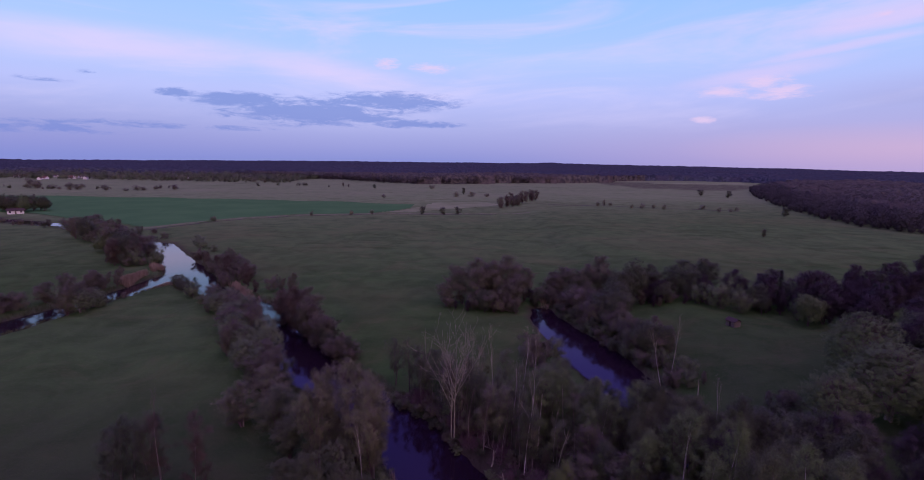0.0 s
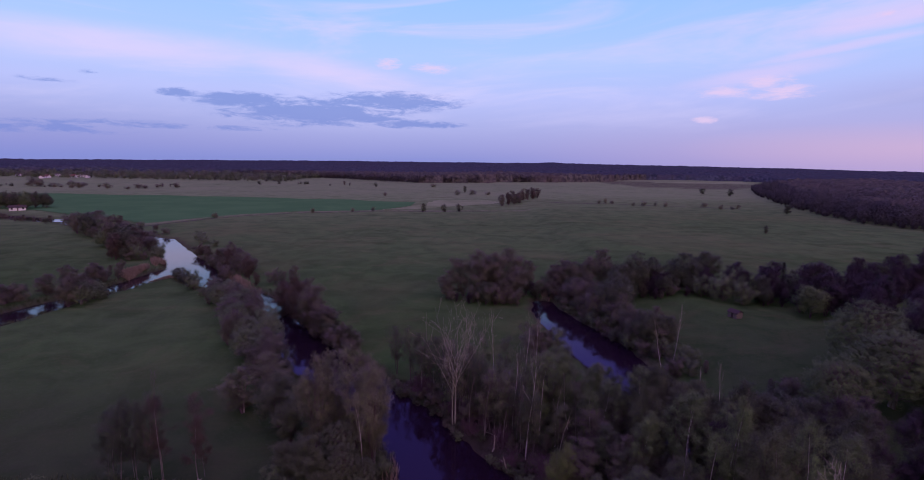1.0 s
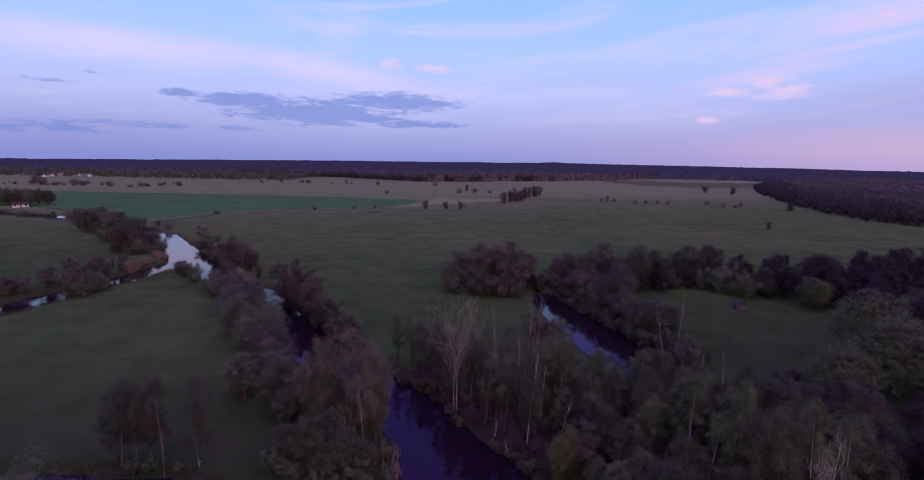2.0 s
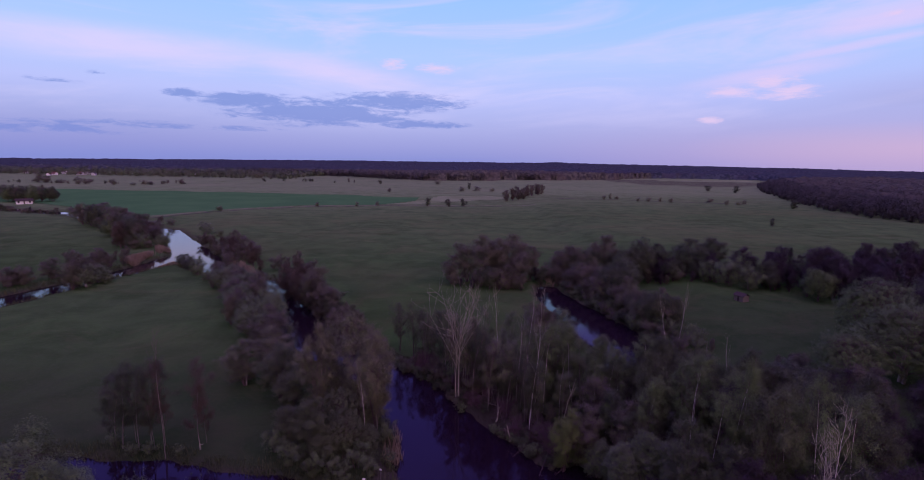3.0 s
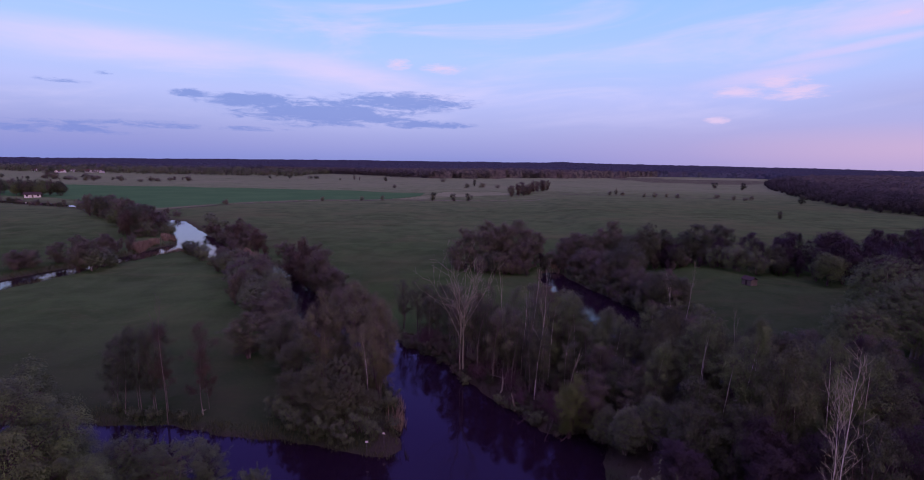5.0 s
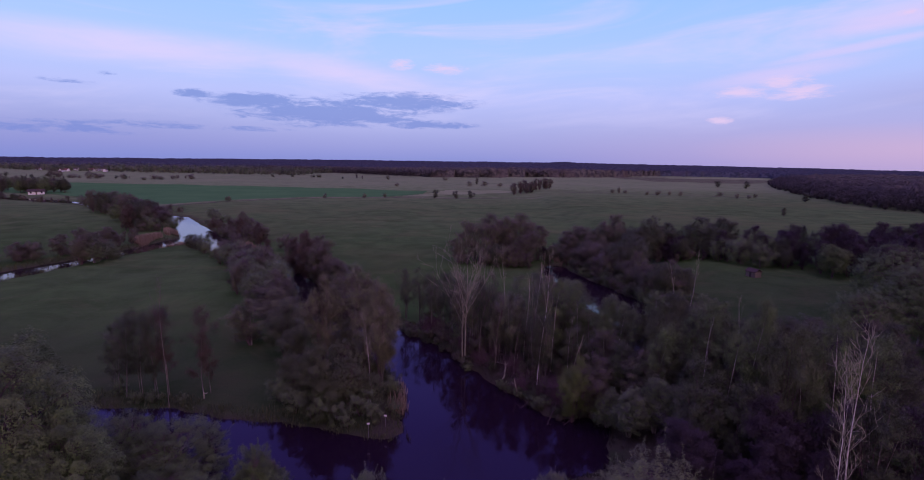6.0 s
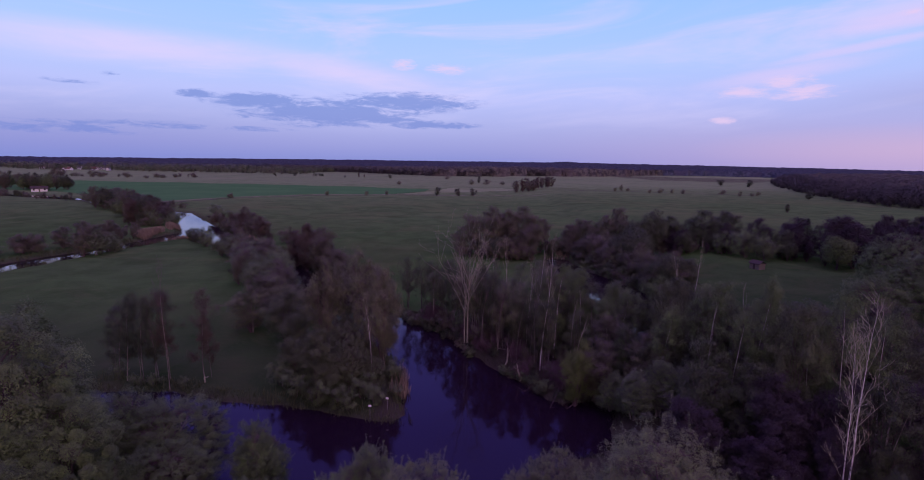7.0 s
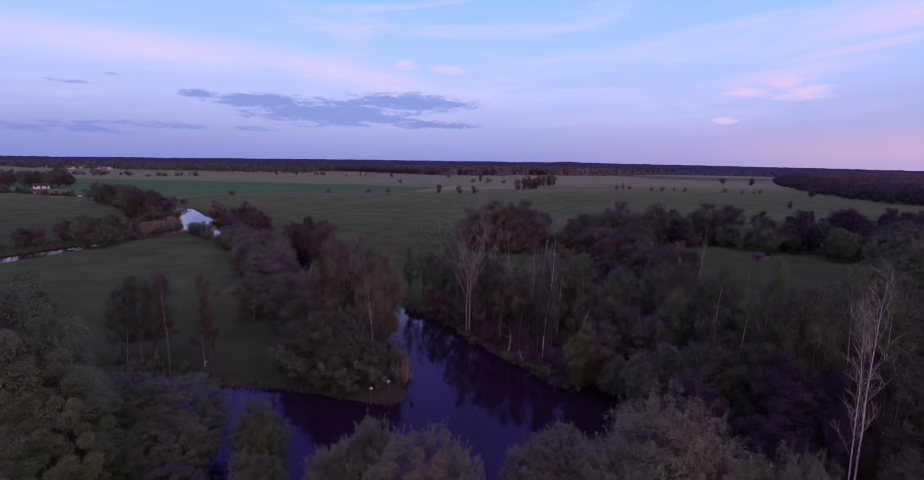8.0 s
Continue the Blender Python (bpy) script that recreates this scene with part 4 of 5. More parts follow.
trees("shaded_alder", [(21, 45, 8, 3.4), (29, 45, 10.5, 3.4), (25, 41, 6.5, 3), (42, 44, 12, 3.6), (37, 63, 11, 3.6), (40, 38, 10, 3.4), (34, 45, 11, 3.2)], False, "alder in the riverside thicket, shade in its dark brown leaf colour")
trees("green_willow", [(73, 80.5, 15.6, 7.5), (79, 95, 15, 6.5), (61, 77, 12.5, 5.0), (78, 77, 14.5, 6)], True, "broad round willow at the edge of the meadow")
belt(11, [(44, 66), (52, 70), (60, 68)], 14, 4, 8, 11.5, ["shaded_alder", "dark_leafy", "alder"])
belt(12, [(48, 36), (56, 50), (64, 62), (84, 66)], 30, 8, 9, 13.5, ["shaded_alder", "shaded_alder", "green_alder"])
belt(13, [(46, 80), (54, 84), (62, 86)], 10, 3, 2.5, 4.5, ["brown_shrub", "alder", "shrub"])
belt(14, [(22, 33), (30, 31), (42, 34)], 10, 2.5, 1.5, 3.0, ["shrub", "shaded_alder"])
belt(15, [(88, 84), (98, 96), (108, 106)], 16, 6, 11, 15, ["shaded_alder", "dark_leafy", "shaded_alder"])
# thicket on the tongue of land
belt(16, [(-9, 92), (2, 84), (8, 76), (14, 66), (20, 62)], 22, 3.5, 1.6, 3.6, ["brown_shrub", "shrub", "grey_shrub", "alder"])
belt(17, [(0, 92), (14, 92), (20, 88), (20, 100), (18, 116)], 18, 4, 3, 7, ["brown_shrub", "grey_shrub", "alder"])
belt(18, [(10, 80), (17, 76), (22, 68), (24, 84)], 22, 4, 6, 11.5, ["sapling", "green_alder", "birch", "sapling"])
belt(19, [(-6, 90), (2, 80), (8, 72), (16, 64), (26, 60)], 26, 2.5, 1.4, 3.2, ["brown_shrub", "shrub", "brown_shrub"])
belt(25, [(-11, 94.6), (-5, 88.2), (1, 77.6), (5.4, 72.4), (9, 65.6), (15, 62.2)], 50, 1.3, 1.0, 2.4, ["brown_shrub", "shrub", "brown_shrub", "shrub"], 0.0)
trees("thin_alder", [(-13, 97.5, 11, 2.4), (-9.8, 94.4, 12, 2.4), (-6.2, 90.8, 10.5, 2.2), (-2.6, 86.2, 12.5, 2.4), (4.2, 76.6, 12, 2.2), (7.4, 72.9, 11, 2.2)], False, "slender dark alder leaning over the water")
trees("slim_alder", [(-7.6, 92.2, 11, 2.0), (-5, 89, 12.5, 2.2), (-3.4, 86.8, 13, 2.2), (-1.0, 83.4, 12, 2.0), (0.8, 81, 13.5, 2.2), (2.4, 79.2, 12.5, 2.0), (3.8, 77.6, 13, 2.2), (5.4, 75.2, 12, 2.0), (8.6, 71.6, 12.5, 2.2), (10.6, 68.2, 11.5, 2.0)], False, "slender alder standing by the water")
belt(36, [(-6, 90), (0, 80.5), (5.6, 74.4), (9.6, 67.6), (15, 63.4)], 13, 1.8, 7, 13, ["sapling", "pale_sapling", "bare_stem", "pale_sapling"], 0.3)
belt(37, [(-8.5, 91), (-3.5, 85.6), (1.4, 77.8), (5.8, 72.6), (9.4, 66)], 8, 0.8, 9, 14, ["pale_sapling", "bare_stem", "bare_stem"], 0.1)
belt(43, [(-8, 91), (-2, 83.4), (2.6, 76.4), (6, 71.6), (9.4, 65.4), (14, 61.6)], 34, 1.6, 1.8, 4.2, ["brushwood"], 0.1)
belt(44, [(2, 88), (9, 79), (15, 70), (19, 64)], 18, 3.5, 2, 4.5, ["brushwood"], 0.3)
# overhanging brushwood along the water's edge
edge = random.Random(39)
done = 0
while done < 60:
    bx, by = edge.uniform(-13, 22), edge.uniform(58, 96)
    if by > 72 - 1.1 * bx and -0.2 < float(shore(bx, by)) < 1.2:
        count += 1
        done += 1
        plant(edge.choice(["brown_shrub", "shrub", "grey_shrub"]), bx, by, edge.uniform(0.9, 2.0), None, count)
belt(26, [(0, 86), (10, 82), (16, 74), (20, 68)], 32, 6, 1.8, 4.0, ["brown_shrub", "grey_shrub", "alder", "grey_shrub"])
belt(27, [(16, 62), (26, 58), (34, 44), (28, 34)], 26, 4, 4, 8.5, ["green_alder", "shaded_alder", "birch", "shaded_alder"])
belt(20, [(24, 72), (29, 75), (34, 70), (40, 66)], 18, 3, 10, 14, ["feathery_olive", "birch", "feathery", "birch"])
# wood beyond the backwater
trees("alder", [(6.3, 156, 15.8, 6.0), (0.5, 157, 13.5, 5.0), (-4.5, 154, 9.5, 4.0), (16.4, 163.5, 15.4, 5.0), (11.5, 159, 15.4, 5.0), (21, 161, 11.5, 4.0), (36.5, 163.3, 11.4, 5.0), (31, 166, 9.5, 4.5), (46.4, 162.4, 15.6, 5.0), (41, 161, 13.6, 4.4), (15, 152, 10.5, 4.5)], False, "dark brown bushy alder beyond the backwater")
trees("alder", [(26.5, 159.5, 5.5, 3.6), (17, 157, 10.5, 4.4), (30, 162, 7, 4), (9, 161, 13, 4.4), (33.5, 164, 11.5, 4.4)], False, "dark brown bushy alder beyond the backwater")
trees("dark_leafy", [(55.7, 156.6, 14.8, 5.0), (50.5, 155, 13, 4.5), (42, 136, 12.5, 5.5), (46, 143, 13, 5.0)], False, "dark green round tree beyond the backwater")
trees("green_alder", [(69.4, 157, 12.8, 6.0), (62.5, 160, 11, 4.4), (83.3, 165.5, 12.2, 5.4), (76, 163, 10, 4.5)])
trees("grey_shrub", [(77.6, 145, 9.2, 5.0), (81.3, 141.4, 9.0, 4.2), (73, 150, 7.5, 4.0)], False, "grey-green willow thicket beside the meadow")
trees("leafy", [(93, 130, 9.6, 3.8)], False, "pale green tree in front of dark woods")
trees("shaded_alder", [(98.3, 142.8, 13.8, 5.2), (98.5, 132, 12.2, 4.6), (102.5, 142.8, 13.4, 4.6), (89.5, 145, 11, 4.4), (85, 151, 11, 4.0), (93.5, 149, 12, 4.4), (105, 134, 12, 4.6), (109, 127, 12, 4.6), (114, 133, 12, 4.6), (118, 121, 12.5, 4.6), (104, 124.5, 10.5, 4), (112, 118, 12, 4.5), (122, 113, 13, 4.6), (126, 125, 12, 4.5)], False, "alder at the meadow's edge, shade in its dark purple-brown leaf colour")
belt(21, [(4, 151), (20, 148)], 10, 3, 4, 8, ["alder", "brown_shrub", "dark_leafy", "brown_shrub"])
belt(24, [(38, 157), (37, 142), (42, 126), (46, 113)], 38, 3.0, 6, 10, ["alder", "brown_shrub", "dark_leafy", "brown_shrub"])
belt(22, [(54, 154), (72, 155), (86, 147), (98, 134), (110, 122)], 34, 4.5, 5, 9.5, ["shaded_alder", "dark_leafy", "shaded_alder"])
belt(38, [(112, 140), (132, 152), (150, 160), (172, 168)], 40, 8, 10, 13.5, ["shaded_alder", "green_alder", "shaded_alder"])
belt(28, [(-6, 153), (8, 150), (22, 156), (36, 158), (52, 152), (70, 151)], 34, 4, 3, 7, ["alder", "shaded_alder", "brown_shrub", "green_alder"])
belt(29, [(31.0, 152), (33.4, 138), (38.8, 121), (42.4, 108), (44.2, 96)], 44, 1.3, 1.8, 4.5, ["brown_shrub", "shrub", "grey_shrub"], 0.0)
belt(23, [(46, 112), (47, 104), (49, 97)], 7, 2, 3, 5.5, ["alder", "grey_shrub"])
# both banks of the main arm
trees("alder", [(-91.4, 197, 10.6, 3.6), (-95, 200, 7.5, 4.2), (-87, 191, 8.5, 4.5), (-81, 188, 7, 4.0), (-99, 206, 6.5, 4)], False, "dark reddish-brown bushy tree beside the pool")
trees("red_alder", [(-44.8, 130.6, 13.6, 3.4), (-50, 137, 11.5, 4.0)], False, "reddish budding tree on the river bank")
trees("alder", [(-40, 127, 12.5, 4.4), (-37, 123, 10.5, 4.0), (-33.5, 119.5, 8, 3.4), (-44, 134, 11.2, 4.0)])
trees("willow", [(-60.5, 139.5, 8.5, 3.6), (-42.5, 107.5, 10, 3.4), (-47, 116.5, 9.5, 3.2), (-72, 151.5, 7.5, 3.6)], False, "grey-green willow leaning over the river arm")
trees("alder", [(-56.5, 133, 9, 3.4), (-79, 157.5, 6.5, 3.6), (-38.5, 98.5, 9.5, 3.2), (-52, 124, 9, 3.2)])
belt(34, [(-121, 228), (-101.5, 199), (-83, 173)], 22, 1.8, 2.5, 5.5, ["alder", "brown_shrub", "red_alder"], 0.0)
belt(35, [(-64, 156), (-50, 138), (-38, 121), (-24, 110)], 20, 1.5, 2.5, 6, ["alder", "brown_shrub", "green_alder"], 0.0)
belt(31, [(-100, 206), (-76, 176), (-56, 157)], 16, 4, 5, 9.5, ["alder", "brown_shrub", "red_alder"])
belt(32, [(-54, 148), (-38, 124), (-24, 112)], 9, 3, 4, 8, ["alder", "shrub", "brown_shrub"])
trees("willow", [(-69.5, 152.5, 5.6, 3.6), (-70, 142, 6.8, 4.0), (-62, 132, 7.2, 4.0), (-56, 121, 7.8, 4.0), (-45.5, 103, 8, 3.6), (-41.2, 100, 7.2, 3.4), (-49, 111, 8, 3.4)], False, "grey-green willow on the main bank")
trees("alder", [(-60, 126, 7.5, 3.6), (-65, 138, 7, 3.6), (-52.5, 114, 8, 3.4), (-37.5, 92, 9, 3.6), (-75, 148, 6.5, 3.6)])
trees("brown_willow", [(-34, 86, 9.0, 3.8), (-37, 80.5, 8.2, 3.6), (-31, 82, 7.6, 3.4)])
belt(33, [(-94, 168), (-80, 155), (-66, 138), (-54, 118), (-42, 98), (-34, 84)], 30, 3.5, 3.5, 7.5, ["grey_shrub", "brown_shrub", "shrub", "alder"])
trees("dark_leafy", [(-101.8, 176.6, 5.0, 2.8), (-97.5, 172, 4.0, 2.4)])
# west arm
trees("alder", [(-112.4, 139, 9.6, 3.4), (-111, 144, 9, 3.4), (-138, 124, 5.5, 3.4), (-134, 133, 5, 4.0), (-132, 141, 6.0, 4), (-127.5, 150, 7, 3.5), (-127, 158, 8, 3.8), (-124, 166, 7.5, 3.6)])
trees("willow", [(-110.6, 141.5, 7.6, 3.8), (-111.5, 148, 6.5, 3.4)])
belt(41, [(-141, 118), (-135, 134), (-128, 152), (-123, 170), (-128, 186)], 30, 3, 3, 6.6, ["brown_shrub", "alder", "alder"])
belt(42, [(-110, 146), (-110, 164)], 3, 1.5, 2, 3.5, ["grey_shrub", "brown_shrub"])
# tree line running up the far arm
trees("alder", [(-168, 249, 10.5, 5.4), (-159, 242, 8.5, 5.0), (-232, 318, 10, 6.0), (-212, 296, 10.5, 5.5), (-194, 278, 10.5, 5.5), (-181, 265, 10, 5.0), (-220, 303, 10.5, 5.5), (-243, 321, 9, 5)], False, "dark brown bushy tree along the far river arm")
trees("leafy", [(-184, 258, 10.5, 5.4), (-170, 236, 8.5, 5.0), (-200, 278, 10.5, 5.0), (-244, 318, 9.5, 5)], False, "green bushy tree along the far river arm")
belt(51, [(-136, 205), (-146, 222), (-160, 238), (-186, 258), (-222, 292), (-252, 320)], 30, 4, 4, 8, ["alder", "dark_leafy", "brown_shrub", "grey_shrub"])
belt(56, [(-140, 206), (-151, 224), (-167, 242), (-191, 264), (-215, 284)], 34, 7, 8.5, 13, ["alder", "red_alder", "alder", "dark_leafy"])
belt(52, [(-148, 276), (-172, 284), (-200, 306), (-240, 340)], 10, 4, 2.5, 5, ["alder", "brown_shrub", "grey_shrub"])
belt(53, [(-262, 316), (-300, 328), (-350, 350), (-400, 374)], 40, 4.5, 3, 6.5, ["dark_leafy", "alder", "brown_shrub"])
belt(54, [(-340, 404), (-366, 408), (-410, 418), (-450, 430)], 36, 8, 10, 15, ["dark_leafy", "alder", "leafy"])
trees("alder", [(-147, 233, 8.5, 4.2), (-141.5, 224, 7.5, 4.0), (-152, 243, 9, 4.4)], False, "dark brown bushy tree along the far river arm")
belt(55, [(-138, 226), (-128, 208)], 4, 2.5, 4, 7, ["grey_shrub", "alder"])
trees("grey_shrub", [(-136, 258, 4.5, 3.4), (-130, 249, 3.8, 3), (-120, 240, 3.5, 2.8), (-142, 268, 4.5, 3.6)])
# scattered field bushes
trees("brown_shrub", [(-603, 702, 15, 9.0), (-590, 700, 12, 7), (-566, 695, 7, 6), (-527, 676, 11, 7.0), (-518, 678, 9, 6), (-550, 728, 6, 5), (-477, 672, 8.5, 6), (-440, 679, 8, 6), (-432, 681, 6, 5), (-407, 713, 8, 5.5), (-431, 708, 6, 5), (-445, 665, 5, 4), (-94, 604, 5, 3)], False, "wide dark bush standing in the far meadow")
trees("field_shrub", [(-178.5, 359, 4.0, 3.2), (-120, 400, 4.6, 2.2), (-91, 412, 4.2, 2.2), (-75, 418, 4.8, 2.2), (-7, 638, 7.5, 4.5), (12, 641, 7, 6), (32, 644, 5, 5), (-49, 820, 7, 6)], False, "dark bush in the open meadow")
trees("green_alder", [(-33.5, 423, 7.8, 3.0), (-16, 425, 7.3, 3.0), (-3, 426, 7.3, 3.3), (2, 684, 10, 3.3), (182.5, 299.4, 5.4, 1.9), (278, 429, 8.8, 6.5), (336, 706, 9, 5), (353, 664, 10.5, 5)], False, "small dark tree in the open meadow")
trees("field_shrub", [(138.6, 510, 5.2, 2.4), (145, 510.5, 7.2, 2.0), (152, 511.5, 4.0, 3.0), (166, 488, 4.5, 2.4), (176.5, 489.5, 5.2, 3.2), (188.5, 491, 5.2, 2.4), (197, 486, 5.2, 2.8), (233, 484.5, 4.6, 4.0), (236, 458, 5.7, 2.4), (250, 464, 3.4, 2.8), (259, 471, 4.6, 2.4)], False, "bush in a row along the meadow ditch")
belt(61, [(37, 486), (50, 512), (66, 550), (82, 586)], 26, 6, 9, 14, ["alder", "red_alder", "alder"])
belt(62, [(-340, 820), (-260, 850), (-200, 830), (-120, 810)], 10, 20, 4, 8, ["shrub", "alder"])
belt(63, [(-820, 720), (-640, 700), (-480, 690), (-380, 740)], 24, 24, 3.5, 7.5, ["brown_shrub", "shrub", "alder"])


# ---- conifers ----
def spruce(x, y, h, seed):
    rng = np.random.default_rng(seed)
    tree = tagged(new("spruce_tree"), "dark pointed spruce rising above the other trees", "tree")
    tree.matrix_basis = pose(x, y, float(land(x, y)) - 0.1)
    stem, arms, spots = Wood(), Wood(), []
    stem.tube([(0, 0, 0), (0.05, 0, h * 0.5), (0, 0, h)], (0.2, 0.13, 0.02), 6)
    for i in range(60):
        f = (i + rng.random()) / 60
        a, z = i * 2.4, h * (0.12 + 0.86 * f)
        L = (1 - f) ** 0.85 * h * 0.24 + 0.15
        tip = (math.cos(a) * L, math.sin(a) * L, z - 0.25 * L)
        mid = (math.cos(a) * L * 0.5, math.sin(a) * L * 0.5, z - 0.05 * L)
        arms.tube([(0, 0, z), mid, tip], (0.04, 0.03, 0.01), 3)
        spots += [np.array(mid) * (1, 1, 1), np.array(tip), (np.array(mid) + np.array(tip)) / 2, np.array((0, 0, z)) * 0.5 + np.array(mid) * 0.5]
    part("trunk", stem.mesh("spruce_trunk"), BARK_DARK, tree)
    part("branchwork", arms.mesh("spruce_branchwork"), BARK_DARK, tree)
    part("crown", leaf_mesh("spruce_crown", rng, np.array(spots), 14, 0.42, 0.2, 0.35, 0.0), NEEDLE, tree)


spruce(110.8, 131.2, 12.0, 1)
spruce(109.6, 126.4, 13.0, 2)
spruce(97, 149, 11.5, 3)


# ---- far woods ----
rng = np.random.default_rng(5)
EDGE = [(-2600, 1250), (-900, 1180), (-560, 1240), (-310, 1150), (-110, 972), (180, 1050), (305, 1140), (330, 1200), (480, 1290), (660, 1270), (700, 1080), (520, 900), (440, 760), (368, 600), (318, 470), (300, 412), (288, 362), (298, 316), (330, 262), (420, 190), (620, 120), (2600, 100)]
WOOD = EDGE + [(4900, 100), (4900, 4900), (-4900, 4900), (-4900, 1300)]
CLEAR = [[(-1500, 1280), (-900, 1300), (-560, 1400), (-540, 1330), (-900, 1230)], [(380, 1700), (900, 1600), (1050, 1720), (500, 1850)], [(-600, 2300), (200, 2350), (180, 2520), (-620, 2450)]]


def hum(x, y, s, k):
    return np.sin(x / s + 1.7 * np.sin(y / s * 0.83 + k)) * np.sin(y / s * 1.13 + 1.3 * np.sin(x / s * 0.71 + 2 * k))


ang = np.radians(np.linspace(-58, 58, 640))
rad = [300.0]
while rad[-1] < 4850:
    rad.append(rad[-1] * 1.0125 + 0.6)
A, R = np.meshgrid(ang, np.array(rad))
X, Y = R * np.sin(A), R * np.cos(A)
ok = inside(X - 36 + 8 * hum(X, Y, 30, 1), Y - 10 + 8 * hum(X, Y, 27, 2), WOOD)
for hole in CLEAR:
    ok &= ~inside(X, Y, hole)
tall = 13.5 + 2.5 * hum(X, Y, 160, 3) + 2.0 * hum(X, Y, 55, 5) + 1.6 * hum(X, Y, 5.3, 7) + rng.normal(0, 1.1, X.shape)
rise = 5 * np.clip((R - 2600) / 2200, 0, 1) + 9 * np.exp(-((np.degrees(A) - 9.6) / 1.6) ** 2) * np.clip((R - 4200) / 500, 0, 1)
Z = np.where(ok, land(X, Y) + tall + rise, -6.0)
I = np.arange(X.size).reshape(X.shape)
keep = ok[:-1, :-1] | ok[:-1, 1:] | ok[1:, 1:] | ok[1:, :-1]
F = np.stack([I[:-1, :-1], I[:-1, 1:], I[1:, 1:], I[1:, :-1]], -1)[keep]
# beyond this distance the canopy colours carry the haze
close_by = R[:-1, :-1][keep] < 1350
for name, which, mat, text in (("near_woods", close_by, WOODS_NEAR, "leafing brown and olive woods beside the meadows"), ("far_woods", ~close_by, WOODS_HAZED, "dark mixed woods reaching to the horizon, blue haze in their colour")):
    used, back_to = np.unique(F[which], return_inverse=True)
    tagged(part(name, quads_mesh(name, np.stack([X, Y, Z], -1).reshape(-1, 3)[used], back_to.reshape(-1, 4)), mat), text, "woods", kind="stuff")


def crowns(name, places, heights, n, size, mat, label):
    """Many small leafing crowns along the edge of a wood, as one mesh."""
    P, H = np.asarray(places), np.asarray(heights)
    c = np.repeat(P, n, axis=0)
    h = np.repeat(H, n)
    u, a, q = rng.uniform(0.12, 1.0, len(c)), rng.uniform(0, 6.283, len(c)), rng.uniform(0.5, 1.0, len(c))
    rr = h * 0.27 * np.sqrt(np.clip(1 - (1.7 * u - 0.85) ** 2, 0.02, 1)) * q
    pts = np.column_stack([c[:, 0] + rr * np.cos(a), c[:, 1] + rr * np.sin(a), land(c[:, 0], c[:, 1]) + u * h])
    return tagged(part(name, leaf_mesh(name, rng, pts, 1, size, 0.25, 0.7, 0.0, np.column_stack([c[:, :2], land(c[:, 0], c[:, 1]) + 0.45 * h]), 0.0, 3), mat), label, "woods", kind="stuff")


def along(line, step, depth, n_rows):
    out = []
    for (ax, ay), (bx, by) in zip(line, line[1:]):
        L = math.hypot(bx - ax, by - ay)
        for i in range(int(L / step)):
            for k in range(n_rows):
                f = (i + rng.random()) / (L / step)
                o = depth * (k + rng.random()) / n_rows
                out.append((ax + (bx - ax) * f - (by - ay) / L * -o, ay + (by - ay) * f + (bx - ax) / L * -o))
    return out


right_edge = [(298, 316), (288, 362), (300, 412), (318, 470), (368, 600), (440, 760), (520, 900)]
pl = []
for (ax, ay), (bx, by) in zip(right_edge, right_edge[1:]):
    L = math.hypot(bx - ax, by - ay)
    for i in range(int(L / 4.5)):
        for k in range(9):
            f, o = (i + rng.random()) / (L / 4.5), (0, 4, 9, 15, 23, 33, 46, 62, 82)[k] + rng.uniform(-4, 5)
            pl.append((ax + (bx - ax) * f + (by - ay) / L * o, ay + (by - ay) * f - (bx - ax) / L * o))
low = np.array([(4, 7), (6, 10), (8, 13), (10, 15), (11, 17), (12, 18), (12, 18), (12, 18), (12, 18)])[np.arange(len(pl)) % 9]
tall_ = low[:, 0] + (low[:, 1] - low[:, 0]) * rng.random(len(pl))
mixed = rng.permutation(len(pl))
for k, (mat, text) in enumerate(((EDGE_SHADED, "bare-looking trees of the wood's edge, shade in their dark colour"), (EDGE_BROWN, "half-bare brown trees of the wood's edge"))):
    crowns("wood_edge", np.array(pl)[mixed[k::2]], tall_[mixed[k::2]], 210, 0.8, mat, text)
deep = []
for (ax, ay), (bx, by) in zip(right_edge, right_edge[1:]):
    L = math.hypot(bx - ax, by - ay)
    for i in range(int(L / 7)):
        for o in np.cumsum(np.linspace(9, 26, 17)) + 78:
            f, o = (i + rng.random()) / (L / 7), o + rng.uniform(-9, 9)
            deep.append((ax + (bx - ax) * f + (by - ay) / L * o, ay + (by - ay) * f - (bx - ax) / L * o))
for k, (mat, text) in enumerate(((CANOPY_LIT, "olive-brown budding crowns of the wood's canopy, coloured as lit tops"), (EDGE_BROWN, "half-bare brown crowns of the wood's canopy"))):
    crowns("wood_canopy", deep[k::2], rng.uniform(12, 19, len(deep[k::2])), 100, 1.45, mat, text)
pl = []
for (ax, ay), (bx, by) in zip(EDGE[2:8], EDGE[3:9]):
    L = math.hypot(bx - ax, by - ay)
    for i in range(int(L / 4)):
        for k in range(2):
            f, o = (i + rng.random()) / (L / 4), k * 7 + rng.uniform(-4, 4)
            pl.append((ax + (bx - ax) * f, ay + (by - ay) * f + o))
